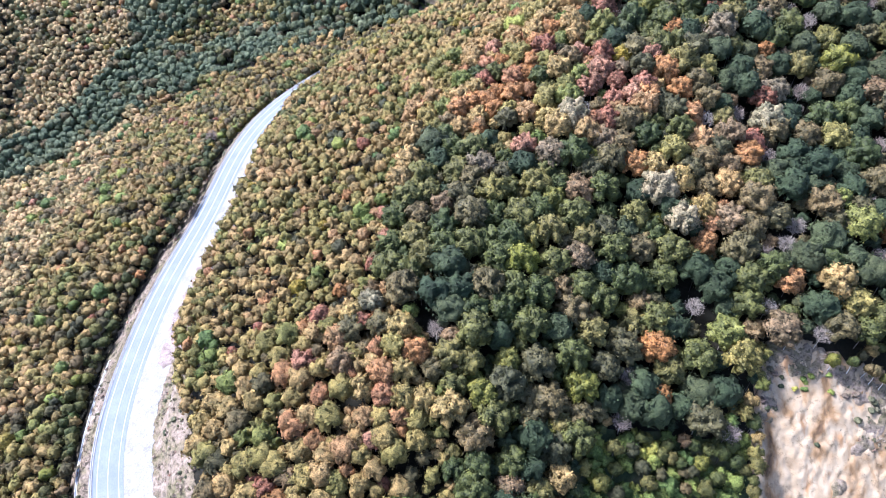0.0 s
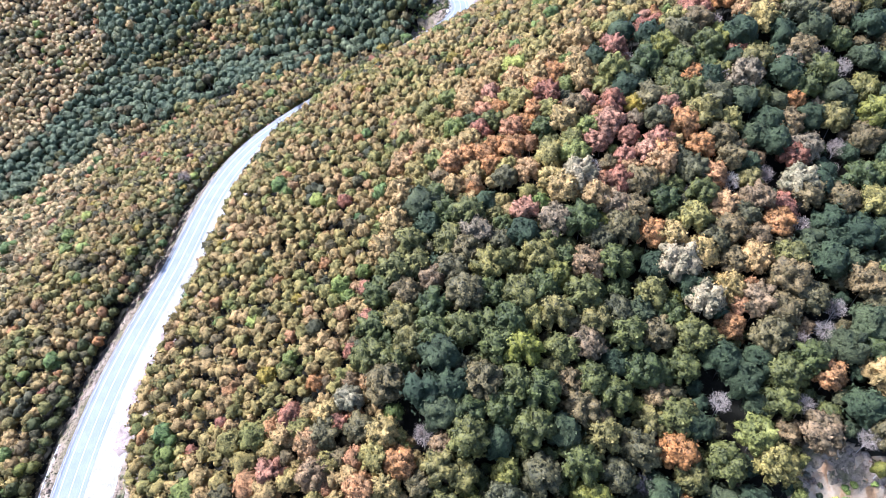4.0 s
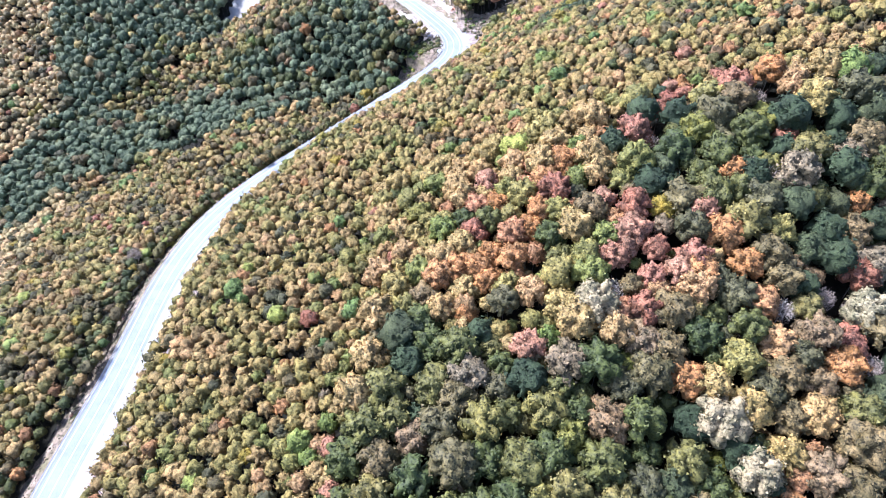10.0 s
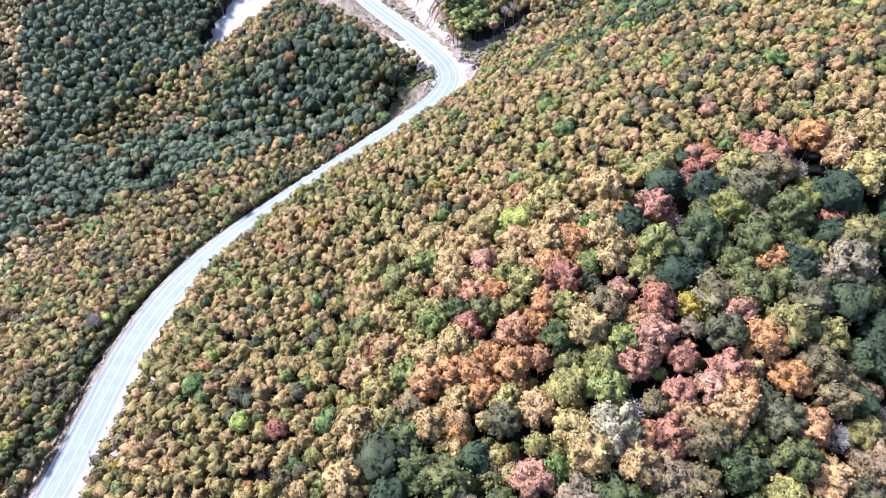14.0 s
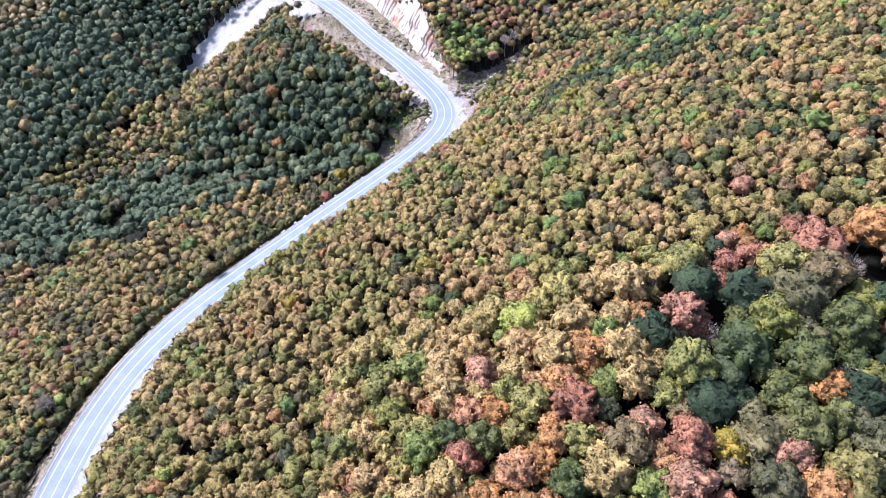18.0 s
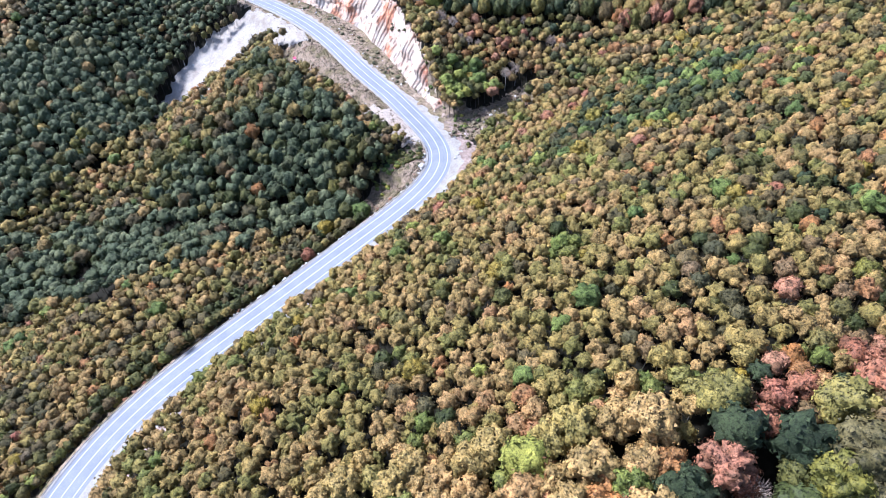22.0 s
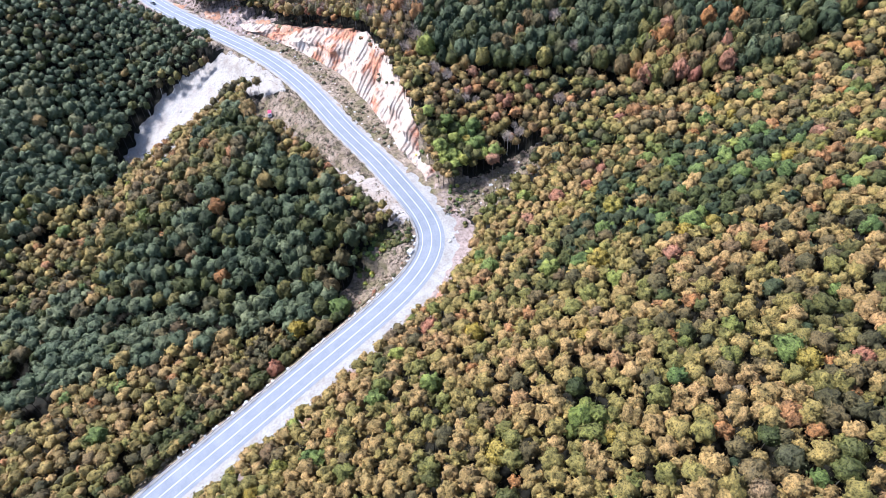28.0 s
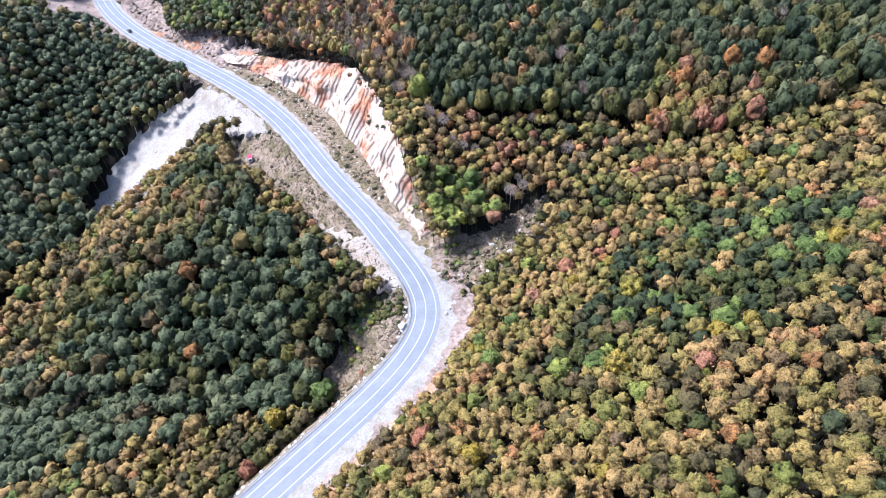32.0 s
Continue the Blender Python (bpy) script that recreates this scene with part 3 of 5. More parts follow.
def crown(seed, lobes, level, tufts, tuft_size=0.09, height=0.95, rag=0.07, skirt=-0.55, puff=0.4):
    """A closed crown of radius about 1: a dome swollen into rounded boughs, rough with leaves, and loose tufts round it. Also a value for each bough."""
    r = np.random.RandomState(seed)
    d, f = BALLS[level]
    d = d + r.normal(0, 0.22 / 2 ** level, d.shape)
    d /= np.linalg.norm(d, axis=1)[:, None]
    reach, which = np.full(len(d), 0.5), np.zeros(len(d), int)
    value = r.uniform(0, 1, lobes + 1)
    for i in range(lobes):
        h = 1 - 1.5 * (i + 0.5) / lobes + r.uniform(-0.08, 0.08)
        a = i * 2.39996 + r.uniform(-0.5, 0.5)
        w = math.sqrt(max(0.0, 1 - h * h))
        q = puff * r.uniform(0.75, 1.25)
        c = np.array([w * math.cos(a), w * math.sin(a), h]) * (1 - q) * r.uniform(0.8, 1.14)
        along_ = d @ c
        inner = along_ ** 2 - (c @ c - q * q)
        far = np.where(inner > 0, along_ + np.sqrt(np.maximum(inner, 0)), 0)
        which[far > reach] = i + 1
        reach = np.maximum(reach, far)
    reach = reach * (1 + rag * r.uniform(-1, 1, len(d)))
    v = d * reach[:, None]
    f = f[v[f].mean(1)[:, 2] > skirt]
    used = np.unique(f)
    remap = np.zeros(len(v), int)
    remap[used] = np.arange(len(used))
    v, f, d, lobe = v[used], remap[f], d[used], value[which[used]]
    if tufts:
        k = r.choice(np.where(v[:, 2] > skirt * 0.6)[0], tufts)
        c = v[k] + d[k] * tuft_size * r.uniform(-0.1, 0.9, (tufts, 1)) + r.normal(0, tuft_size * 0.6, (tufts, 3))
        u = np.cross(d[k] + r.uniform(-0.9, 0.9, (tufts, 3)), r.uniform(-1, 1, (tufts, 3)))
        u /= np.linalg.norm(u, axis=1)[:, None] + 1e-6
        w = np.cross(u, d[k] + r.uniform(-0.4, 0.4, (tufts, 3)))
        w /= np.linalg.norm(w, axis=1)[:, None] + 1e-6
        q = tuft_size * r.uniform(0.6, 1.3, (tufts, 1))
        leaf = np.stack([c + u * q, c + (w - 0.6 * u) * q, c - (w + 0.6 * u) * q], 1)
        f = np.concatenate([f, np.arange(tufts * 3).reshape(-1, 3) + len(v)])
        v = np.concatenate([v, leaf.reshape(-1, 3)])
        lobe = np.concatenate([lobe, np.repeat(np.clip(lobe[k] + r.uniform(-0.5, 0.25, tufts), 0, 1), 3)])
    v = v * np.array([1, 1, height])
    return v, f, lobe


def bare_crown(seed, limbs=9):
    """Grey limbs and twigs with hardly a leaf: thin three-sided rods that fork upwards."""
    r = np.random.RandomState(seed)
    vs, fs, count = [], [], 0

    def rod(a, b, ra, rb):
        nonlocal count
        d = (b - a) / (np.linalg.norm(b - a) + 1e-6)
        u = np.cross(d, (0.3, 0.5, 0.81))
        u /= np.linalg.norm(u) + 1e-6
        w = np.cross(d, u)
        for p, q in ((a, ra), (b, rb)):
            for k in range(3):
                vs.append(p + q * (u * math.cos(2.094 * k) + w * math.sin(2.094 * k)))
        for k in range(3):
            j = (k + 1) % 3
            fs.append((count + k, count + j, count + 3 + j))
            fs.append((count + k, count + 3 + j, count + 3 + k))
        count += 6

    for i in range(limbs):
        a = i * 2.4 + r.uniform(-0.4, 0.4)
        foot = np.array([0, 0, r.uniform(-0.9, -0.1)])
        tip = foot + np.array([math.cos(a), math.sin(a), r.uniform(0.8, 1.5)]) * r.uniform(0.45, 0.75)
        rod(foot, tip, 0.02, 0.01)
        for j in range(7):
            f = foot + (tip - foot) * r.uniform(0.3, 1)
            e = f + (np.array([math.cos(a), math.sin(a), 0.8]) + r.uniform(-0.9, 0.9, 3)) * r.uniform(0.2, 0.34)
            rod(f, e, 0.009, 0.004)
            for q in range(2):
                g = f + (e - f) * r.uniform(0.4, 1)
                rod(g, g + (e - f) * 0.4 + r.uniform(-0.14, 0.14, 3), 0.006, 0.003)
    for i in range(limbs * 210):
        h, a = r.uniform(-0.25, 1), r.uniform(0, 6.28)
        s = math.sqrt(1 - h * h)
        d = np.array([s * math.cos(a), s * math.sin(a), h])
        f = d * r.uniform(0.25, 0.9) + np.array([0, 0, 0.1])
        e = f + (d + r.uniform(-0.5, 0.5, 3)) * r.uniform(0.07, 0.15)
        w = np.cross(d, r.uniform(-1, 1, 3)) * 0.017
        vs.extend((f - w, f + w, e))
        fs.append((count, count + 1, count + 2))
        count += 3
    v = np.array(vs)
    return v, np.array(fs), r.uniform(0.3, 0.8, len(v))


def trunk(sides=5, bend=0.1, seed=0):
    """A tapered, slightly bent trunk from 0 to 1 high, of radius 1 at the foot."""
    r = np.random.RandomState(seed)
    vs = []
    for h, q in ((0, 1.25), (0.12, 0.9), (0.5, 0.7), (1, 0.35)):
        ox, oy = (r.uniform(-bend, bend), r.uniform(-bend, bend)) if h else (0, 0)
        vs += [(q * math.cos(6.283 * i / sides) + ox * 8, q * math.sin(6.283 * i / sides) + oy * 8, h) for i in range(sides)]
    f = [(s * sides + i, s * sides + (i + 1) % sides, (s + 1) * sides + (i + 1) % sides, (s + 1) * sides + i) for s in range(3) for i in range(sides)]
    return np.array(vs), np.array(f)


GREEN_PATCH = [(-12, 200), (5, 197), (25, 183), (45, 180), (64, 175), (75, 169), (80, 152), (74, 135), (66, 120), (47, 103), (26, 74), (0, 70), (-1, 102), (-2, 117), (-16, 129), (-20, 145), (-16, 165)]
DULL_EAST = [(64, 238), (74, 247), (99, 258), (112, 242), (150, 262), (230, 270), (230, 100), (140, 112), (99, 119), (60, 60), (47, 103), (74, 132), (80, 152), (97, 146), (108, 167), (100, 195), (86, 210), (66, 222)]
SHOULDER_WOOD = [(78, 414), (97, 420), (110, 428), (124, 418), (142, 406), (121, 381), (107, 374), (87, 367), (76, 377), (52, 359), (49, 376), (69, 394)]
FAR_DARK = [(5, 551), (-10, 640), (230, 640), (230, 480), (193, 470), (160, 458), (122, 462), (97, 478), (87, 487), (57, 490), (33, 494), (20, 506), (14, 530)]
FAR_BROWN = [(14, 502), (33, 490), (45, 488), (70, 486), (80, 470), (66, 452), (46, 466), (30, 472), (20, 485)]
FAR_GREEN = [(22, 470), (44, 466), (56, 446), (41, 434), (26, 444)]
LOWER_OAKS = [(-80, 60), (-15, 60), (-3, 110), (-22, 128), (-60, 128), (-84, 100)]
RED_BAND = [(50, 184), (80, 190), (88, 214), (76, 224), (60, 216), (50, 205)]
RED_EDGE = [(50, 238), (64, 250), (84, 264), (104, 268), (99, 256), (80, 246), (62, 232)]
ROSY = [(0, 213), (22, 244), (46, 242), (44, 208), (20, 200)]
RAVINE = [(-260, 360), (-205, 424), (-188, 424), (-163, 406), (-143, 430), (-104, 408), (-61, 407), (-17, 399), (-6, 390), (-37, 390), (-78, 380), (-113, 373), (-160, 370), (-189, 368), (-220, 340), (-300, 290), (-310, 330)]
SPUR = [(-66, 510), (-43, 470), (-15, 438), (-1, 416), (-17, 399), (-61, 407), (-104, 408), (-128, 445), (-92, 491)]
SPUR_CREST = [(-138, 445), (-104, 480), (-67, 486), (-58, 465), (-88, 443), (-118, 430), (-140, 412), (-150, 436)]
FAR_OLIVE = [(99, 481), (120, 500), (140, 481), (142, 458), (115, 460)]
EAST_MIX = [(64, 222), (86, 210), (100, 195), (108, 167), (97, 146), (80, 152), (75, 169), (64, 175), (50, 184), (50, 205)]
WEST_DARK = [(-240, 505), (-201, 527), (-173, 535), (-128, 530), (-125, 493), (-156, 455), (-178, 426), (-212, 424)]
THICKET = [(40, 99), (72, 99), (95, 96), (93, 70), (30, 70)]
WEST_SHADE = [(-198, 612), (-169, 612), (-150, 622), (-112, 588), (-92, 577), (-92, 560), (-118, 552), (-132, 528), (-132, 505), (-145, 490), (-175, 470), (-215, 510)]
BROW = [(-58, 603), (-46, 560), (-27, 552), (-9, 533), (9, 508), (24, 514), (12, 552), (6, 583), (-49, 612)]
GROVE = [(-112, 604), (-94, 597), (-78, 592), (-56, 580), (-58, 612), (-95, 626), (-122, 640)]
NORTH_WEST = [(-150, 545), (-185, 545), (-170, 585), (-110, 572), (-95, 558)]


def cleared(x, y):
    """True where no tree stands: the road and its verges, the cutting, bare soil."""
    k, off = beside(x, y)
    ly = LINE[k, 1]
    wide = 5.2 + np.interp(ly, SHOULDER_Y, SHOULDER_W)
    out = (off > -(8.0 + 1.5 * np.sin(ly / 19.0) + np.where((ly > 190) & (ly < 400), 2.2, 0)) - np.where(ly < 200, 6, 0) - np.where(ly > 535, 4.5, 0)) & (off < wide + 3.2 + np.where((ly > 335) & (ly < 425), 2.2, 0) + 1.2 * ripple(x, y, 11, 2))
    out |= (off > 0) & (off < np.interp(ly, [60, 95, 120, 150], [32, 34, 27, 19])) & (ly < 150)
    foot = np.interp(ly, *CLIFF_FOOT)
    out |= (off > 0) & (ly > 434) & (ly < 575) & (off < foot + np.interp(ly, *CLIFF_DEPTH) - 0.3)
    out |= (off > 0) & (ly > 560) & (ly < 660) & (off < 25) & ~inside(x, y, GROVE)
    for ring in (BENCH, POCKET, SPOIL, GULLY, QUARRY, FIELD):
        out |= inside(x, y, ring)
    out |= inside(x, y, WEST_GAP) & (ripple(x, y, 13, 77) > -0.05)
    return out


def wood_kind(x, y, r):
    """Which kind of tree grows where."""
    n = len(x)
    wob = ripple(x, y, 18, 21) * 4
    a, b = x + wob, y + ripple(x, y, 18, 22) * 4
    pick = r.rand(n)
    out = np.full(n, "oak", dtype="<U8")
    out[pick < 0.05] = "dull"
    patch = ripple(x, y, 34, 31) + 0.6 * ripple(x, y, 12, 32)
    out[(patch > 0.95) & (pick > 0.3)] = "green"
    out[(pick > 0.985)] = "orange"
    out[(pick > 0.975) & (pick < 0.982)] = "yellow"
    out[(pick > 0.948) & (pick < 0.965)] = "thicket"
    out[(pick > 0.9705) & (pick < 0.975)] = "red"
    # Oaks far over the valley take the copper colours, paled for haze.
    out[(x < -190) & (out == "oak")] = "copper"
    left = beside(x, y)[1] < 0
    out[left & (patch > 0.45) & (pick < 0.75)] = "dull"
    edge = left & (beside(x, y)[1] > -22) & (pick < 0.75)
    out[edge] = np.where(pick[edge] < 0.5, "green", "dull")

    upper = ((x > 75) & (y > 275) | (x > 15) & (y > 440)) & (out == "oak")
    share = r.rand(n)
    for name, lo, hi in (("dull", 0.0, 0.16), ("green", 0.16, 0.26), ("orange", 0.26, 0.29), ("red", 0.29, 0.3), ("dark", 0.3, 0.33)):
        out[upper & (share >= lo) & (share < hi)] = name

    def fill(ring, mix):
        m = inside(a, b, ring)
        q = r.rand(n)
        at = 0.0
        for name, share in mix:
            out[m & (q >= at) & (q < at + share)] = name
            at += share

    fill(GREEN_PATCH, [("dark", 0.16), ("green", 0.6), ("dull", 0.23), ("yellow", 0.01)])
    fill(DULL_EAST, [("dark", 0.36), ("green", 0.26), ("dull", 0.21), ("oak", 0.03), ("bare", 0.11), ("red", 0.01), ("orange", 0.02)])
    fill(SHOULDER_WOOD, [("dark", 0.34), ("green", 0.42), ("dull", 0.06), ("thicket", 0.1), ("oak", 0.06), ("yellow", 0.02)])
    fill(FAR_DARK, [("dark", 0.5), ("deep", 0.22), ("green", 0.16), ("dull", 0.08), ("orange", 0.02), ("bare", 0.02)])
    fill(FAR_OLIVE, [("oak", 0.4), ("dull", 0.3), ("green", 0.14), ("orange", 0.08), ("red", 0.08)])
    fill(FAR_BROWN, [("oak", 0.5), ("orange", 0.16), ("dull", 0.18), ("red", 0.07), ("bare", 0.09)])
    fill(FAR_GREEN, [("thicket", 0.6), ("green", 0.3), ("yellow", 0.1)])
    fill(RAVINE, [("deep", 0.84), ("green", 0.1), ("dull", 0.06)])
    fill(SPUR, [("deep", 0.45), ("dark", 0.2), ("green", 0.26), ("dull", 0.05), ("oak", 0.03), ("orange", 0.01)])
    fill(SPUR_CREST, [("oak", 0.4), ("dull", 0.26), ("green", 0.3), ("orange", 0.04)])
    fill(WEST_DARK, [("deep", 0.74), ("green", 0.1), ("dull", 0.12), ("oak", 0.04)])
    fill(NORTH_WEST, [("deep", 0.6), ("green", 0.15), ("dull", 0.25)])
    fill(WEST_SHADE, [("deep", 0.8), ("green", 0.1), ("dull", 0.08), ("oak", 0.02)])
    fill(BROW, [("oak", 0.24), ("orange", 0.16), ("red", 0.08), ("bare", 0.32), ("dull", 0.2)])
    fill(GROVE, [("green", 0.5), ("deep", 0.2), ("thicket", 0.2), ("dull", 0.1)])
    fill(LOWER_OAKS, [("oak", 0.72), ("orange", 0.12), ("dull", 0.12), ("red", 0.04)])
    fill(EAST_MIX, [("dull", 0.36), ("oak", 0.28), ("orange", 0.14), ("green", 0.14), ("bare", 0.05), ("red", 0.03)])
    fill(RED_BAND, [("red", 0.26), ("orange", 0.16), ("oak", 0.3), ("dull", 0.22), ("bare", 0.06)])
    fill(RED_EDGE, [("red", 0.34), ("orange", 0.12), ("oak", 0.16), ("dull", 0.18), ("dark", 0.2)])
    fill(THICKET, [("thicket", 0.66), ("green", 0.28), ("dull", 0.06)])
    fill(ROSY, [("orange", 0.34), ("oak", 0.46), ("red", 0.1), ("green", 0.1)])
    return out


# Trees that stand out by colour, at their places in the plan.
MARKED = {
    "pale": [(48, 191), (74, 164), (80, 153), (-23, 129), (117, 187)],
    "red": [(64, 198), (58, 207), (60, 189), (80, 213), (-23, 144), (-20, 165), (-19, 154), (-26, 124), (108, 233), (71, 198), (118, 197), (-22, 90), (55, 205), (-11, 244), (6, 210), (-5, 222), (77, 251), (71, 242), (86, 257), (97, 262), (58, 240), (55, 222), (55, 404), (67, 416), (20, 359), (47, 448), (110, 470), (122, 466), (81, 256), (66, 205)],
    "orange": [(35, 210), (15, 195), (90, 153), (87, 148), (37, 257), (110, 132), (-28, 107), (12, 236), (59, 246), (76, 197), (37, 250), (48, 244), (38, 242), (30, 357), (102, 453), (69, 457), (8, 538), (52, 240)],
    "yellow": [(29, 94), (101, 152), (8, 106), (-49, 142), (-159, 116), (70, 216), (-38, 308), (80, 395), (92, 370), (-27, 384), (68, 366), (96, 523), (32, 349)],
    "bare": [(57, 111), (79, 103), (86, 95), (53, 99), (18, 185), (-3, 144), (-3, 119), (134, 201), (95, 188), (83, 185), (102, 126), (116, 116), (100, 223), (-118, 276), (80, 233), (95, 226), (13, 506), (18, 514), (5, 528), (25, 494)],
}

# Slopes in the full view of the flight, and the wider wood round them.
OPEN_VIEW = [(-90, 60), (150, 60), (180, 180), (198, 300), (222, 450), (222, 515), (160, 572), (10, 618), (-100, 672), (-160, 702), (-236, 640), (-262, 560), (-352, 500), (-332, 420), (-292, 300), (-212, 180), (-172, 100)]
# Small gaps between the crowns, showing the floor that is coloured dark as shade.
GAPS = [(-120, 404, 4), (-100, 402, 3.5), (-82, 403, 3.5), (-66, 404, 3), (-48, 404, 3), (-132, 398, 4), (-150, 452, 4), (-140, 470, 3.5), (-130, 488, 4), (22, 220, 2.2), (38, 219, 2.5), (57, 234, 2.2), (58, 185, 2.2), (30, 140, 2.2), (50, 120, 2.2), (75, 125, 2.2), (-22, 122, 2), (-135, 385, 8), (-119, 368, 7), (40, 165, 2.2), (100, 185, 2.2), (114, 211, 2.2), (108, 198, 2.2), (93, 178, 2.2), (81, 170, 2.2), (114, 197, 2.2), (49, 167, 2.2), (28, 159, 2.2), (14, 169, 2.2), (61, 162, 2.2), (92, 149, 2.2), (62, 247, 2.5), (63, 255, 2.5), (67, 207, 2.2), (98, 241, 2.2), (-33, 108, 2.5)]

rng = np.random.RandomState(7)


def scatter(lo, hi, count, spread):
    """Places for trees with room for each crown, by cells."""
    x, y = rng.uniform(lo[0], hi[0], count), rng.uniform(lo[1], hi[1], count)
    keep = ~cleared(x, y)
    x, y = x[keep], y[keep]
    deep = inside(x, y, GREEN_PATCH) | inside(x, y, DULL_EAST)
    r = np.where(deep, 2.7 + 3.2 * rng.rand(len(x)) ** 1.8, 1.55 + 1.2 * rng.rand(len(x)) ** 1.4)
    lower = inside(x, y, LOWER_OAKS)
    r = np.where(lower, 2.4 + 1.9 * rng.rand(len(x)) ** 1.5, r)
    border = (x > -10) & (y > 115) & (y < 256) & ~deep
    r = np.where(border, np.where(x > 40, 3.0, 2.3) + 2.2 * rng.rand(len(x)) ** 1.6, r)
    outside = ~inside(x, y, OPEN_VIEW)
    ravine = inside(x, y, RAVINE) | inside(x, y, WEST_DARK) | inside(x, y, FAR_DARK) | inside(x, y, SPUR)
    r = np.where(ravine, 2.1 + 1.5 * rng.rand(len(x)), r)
    r = np.where(inside(x, y, THICKET), 1.6 + 1.0 * rng.rand(len(x)), r)
    r = np.where(outside, 4.4 + 1.4 * rng.rand(len(x)), r)
    order = np.argsort(-r * rng.uniform(0.6, 1.0, len(x)))
    cells, out = {}, []
    for i in order:
        a, b, q = x[i], y[i], r[i]
        ca, cb = int(a // 8), int(b // 8)
        free = True
        for m in range(ca - 1, ca + 2):
            for n in range(cb - 1, cb + 2):
                for u, w, p in cells.get((m, n), ()):
                    if (u - a) ** 2 + (w - b) ** 2 < (spread * (p + q)) ** 2:
                        free = False
                        break
                if not free:
                    break
            if not free:
                break
        if free:
            cells.setdefault((ca, cb), []).append((a, b, q))
            out.append(i)
    out = np.array(out)
    return x[out], y[out], r[out]


tx, ty, size = scatter((-390, 15), (265, 735), 140000, 0.60)
drop = np.zeros(len(tx), bool)
for places in MARKED.values():
    for px, py in places:
        drop |= np.hypot(tx - px, ty - py) < 2.4
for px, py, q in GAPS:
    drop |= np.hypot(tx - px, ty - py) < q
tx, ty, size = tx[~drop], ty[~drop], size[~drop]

# Younger trees close the canopy between the crowns.
ux, uy = rng.uniform(-350, 225, 60000), rng.uniform(55, 705, 60000)
ok = inside(ux, uy, OPEN_VIEW) & ~cleared(ux, uy)
ux, uy = ux[ok], uy[ok]
cells = {}
for a, b, q in zip(tx, ty, size):
    cells.setdefault((int(a // 8), int(b // 8)), []).append((a, b, q))
for places in MARKED.values():
    for a, b in places:
        cells.setdefault((int(a // 8), int(b // 8)), []).append((a, b, 3.2))
for a, b, q in GAPS:
    cells.setdefault((int(a // 8), int(b // 8)), []).append((a, b, q * 0.8))
young = []
for a, b in zip(ux, uy):
    ca, cb = int(a // 8), int(b // 8)
    if all((u - a) ** 2 + (w - b) ** 2 > ((0.86 if a > -15 and 115 < b < 262 else 0.66 if b > 445 and a > -60 else 0.77 if a > -60 else 0.88) * p + 0.75) ** 2 for m in (ca - 1, ca, ca + 1) for n in (cb - 1, cb, cb + 1) for u, w, p in cells.get((m, n), ())):
        young.append((a, b, rng.uniform(1.5, 2.2)))
        cells.setdefault((ca, cb), []).append(young[-1])
young = np.array(young)
old = len(tx)
tx, ty, size = np.append(tx, young[:, 0]), np.append(ty, young[:, 1]), np.append(size, young[:, 2])
kinds = wood_kind(tx, ty, rng)
for name, places in MARKED.items():
    tx, ty = np.append(tx, [p[0] for p in places]), np.append(ty, [p[1] for p in places])
    kinds = np.append(kinds, [name] * len(places))
    size = np.append(size, rng.uniform(2.5, 3.4, len(places)) * np.where([p[0] > 40 and p[1] < 235 for p in places], 1.4, 1.0) * (1.35 if name == "pale" else 1))
size = size * 1.07
size = np.where(kinds == "thicket", size * 1.25, np.where(kinds == "bare", np.minimum(size, 3.4), size))
tz = ground(tx, ty)[0]
lofty = inside(tx, ty, GREEN_PATCH) | inside(tx, ty, DULL_EAST)
far_side = (ty > 440) | (tx < -60)
tall = size * rng.uniform(0.95, 1.4, len(tx)) + np.where(lofty, 2.6, np.where(far_side, 5.2, 4.2))
tint = np.clip(rng.rand(len(tx)) * 0.56 + 0.22 + 0.2 * ripple(tx, ty, 40, 41) + 0.16 * ripple(tx, ty, 13, 42), 0, 1)
tall[old:old + len(young)] -= 0.8
_edge = beside(tx, ty)[1]
tall = np.where((_edge < 0) & (_edge > -18) & (ty < 400), tall * 0.66, tall)
tall = np.where((_edge > 0) & (_edge < 34) & (ty < 440), tall - 0.9 * (1 - smooth(18, 34, _edge)), tall)
tall = np.where((kinds == "thicket") & inside(tx, ty, THICKET), size * 0.8, tall)
turn = rng.uniform(0, 6.28, len(tx))
stretch = np.where(inside(tx, ty, FAR_DARK) | inside(tx, ty, BROW), 1.6, np.where(inside(tx, ty, SPUR) | inside(tx, ty, WEST_DARK), 1.25, 1.05))
tall = tall + (stretch - 1.05) * size * 0.7
detail = inside(tx, ty, OPEN_VIEW)

# The trees nearest under the flight stand singly; the rest of the wood is joined by kind.
near = np.hypot(tx - 45, (ty - 185) / 1.1) - 12 * size
single = np.zeros(len(tx), bool)
for name, limit in (("oak", 300), ("green", 300), ("dull", 220), ("red", 80), ("orange", 60), ("yellow", 50), ("bare", 60), ("pale", 20)):
    m = np.where(kinds == name)[0]
    m = m[detail[m]]
    single[m[np.argsort(near[m])[:limit]]] = True

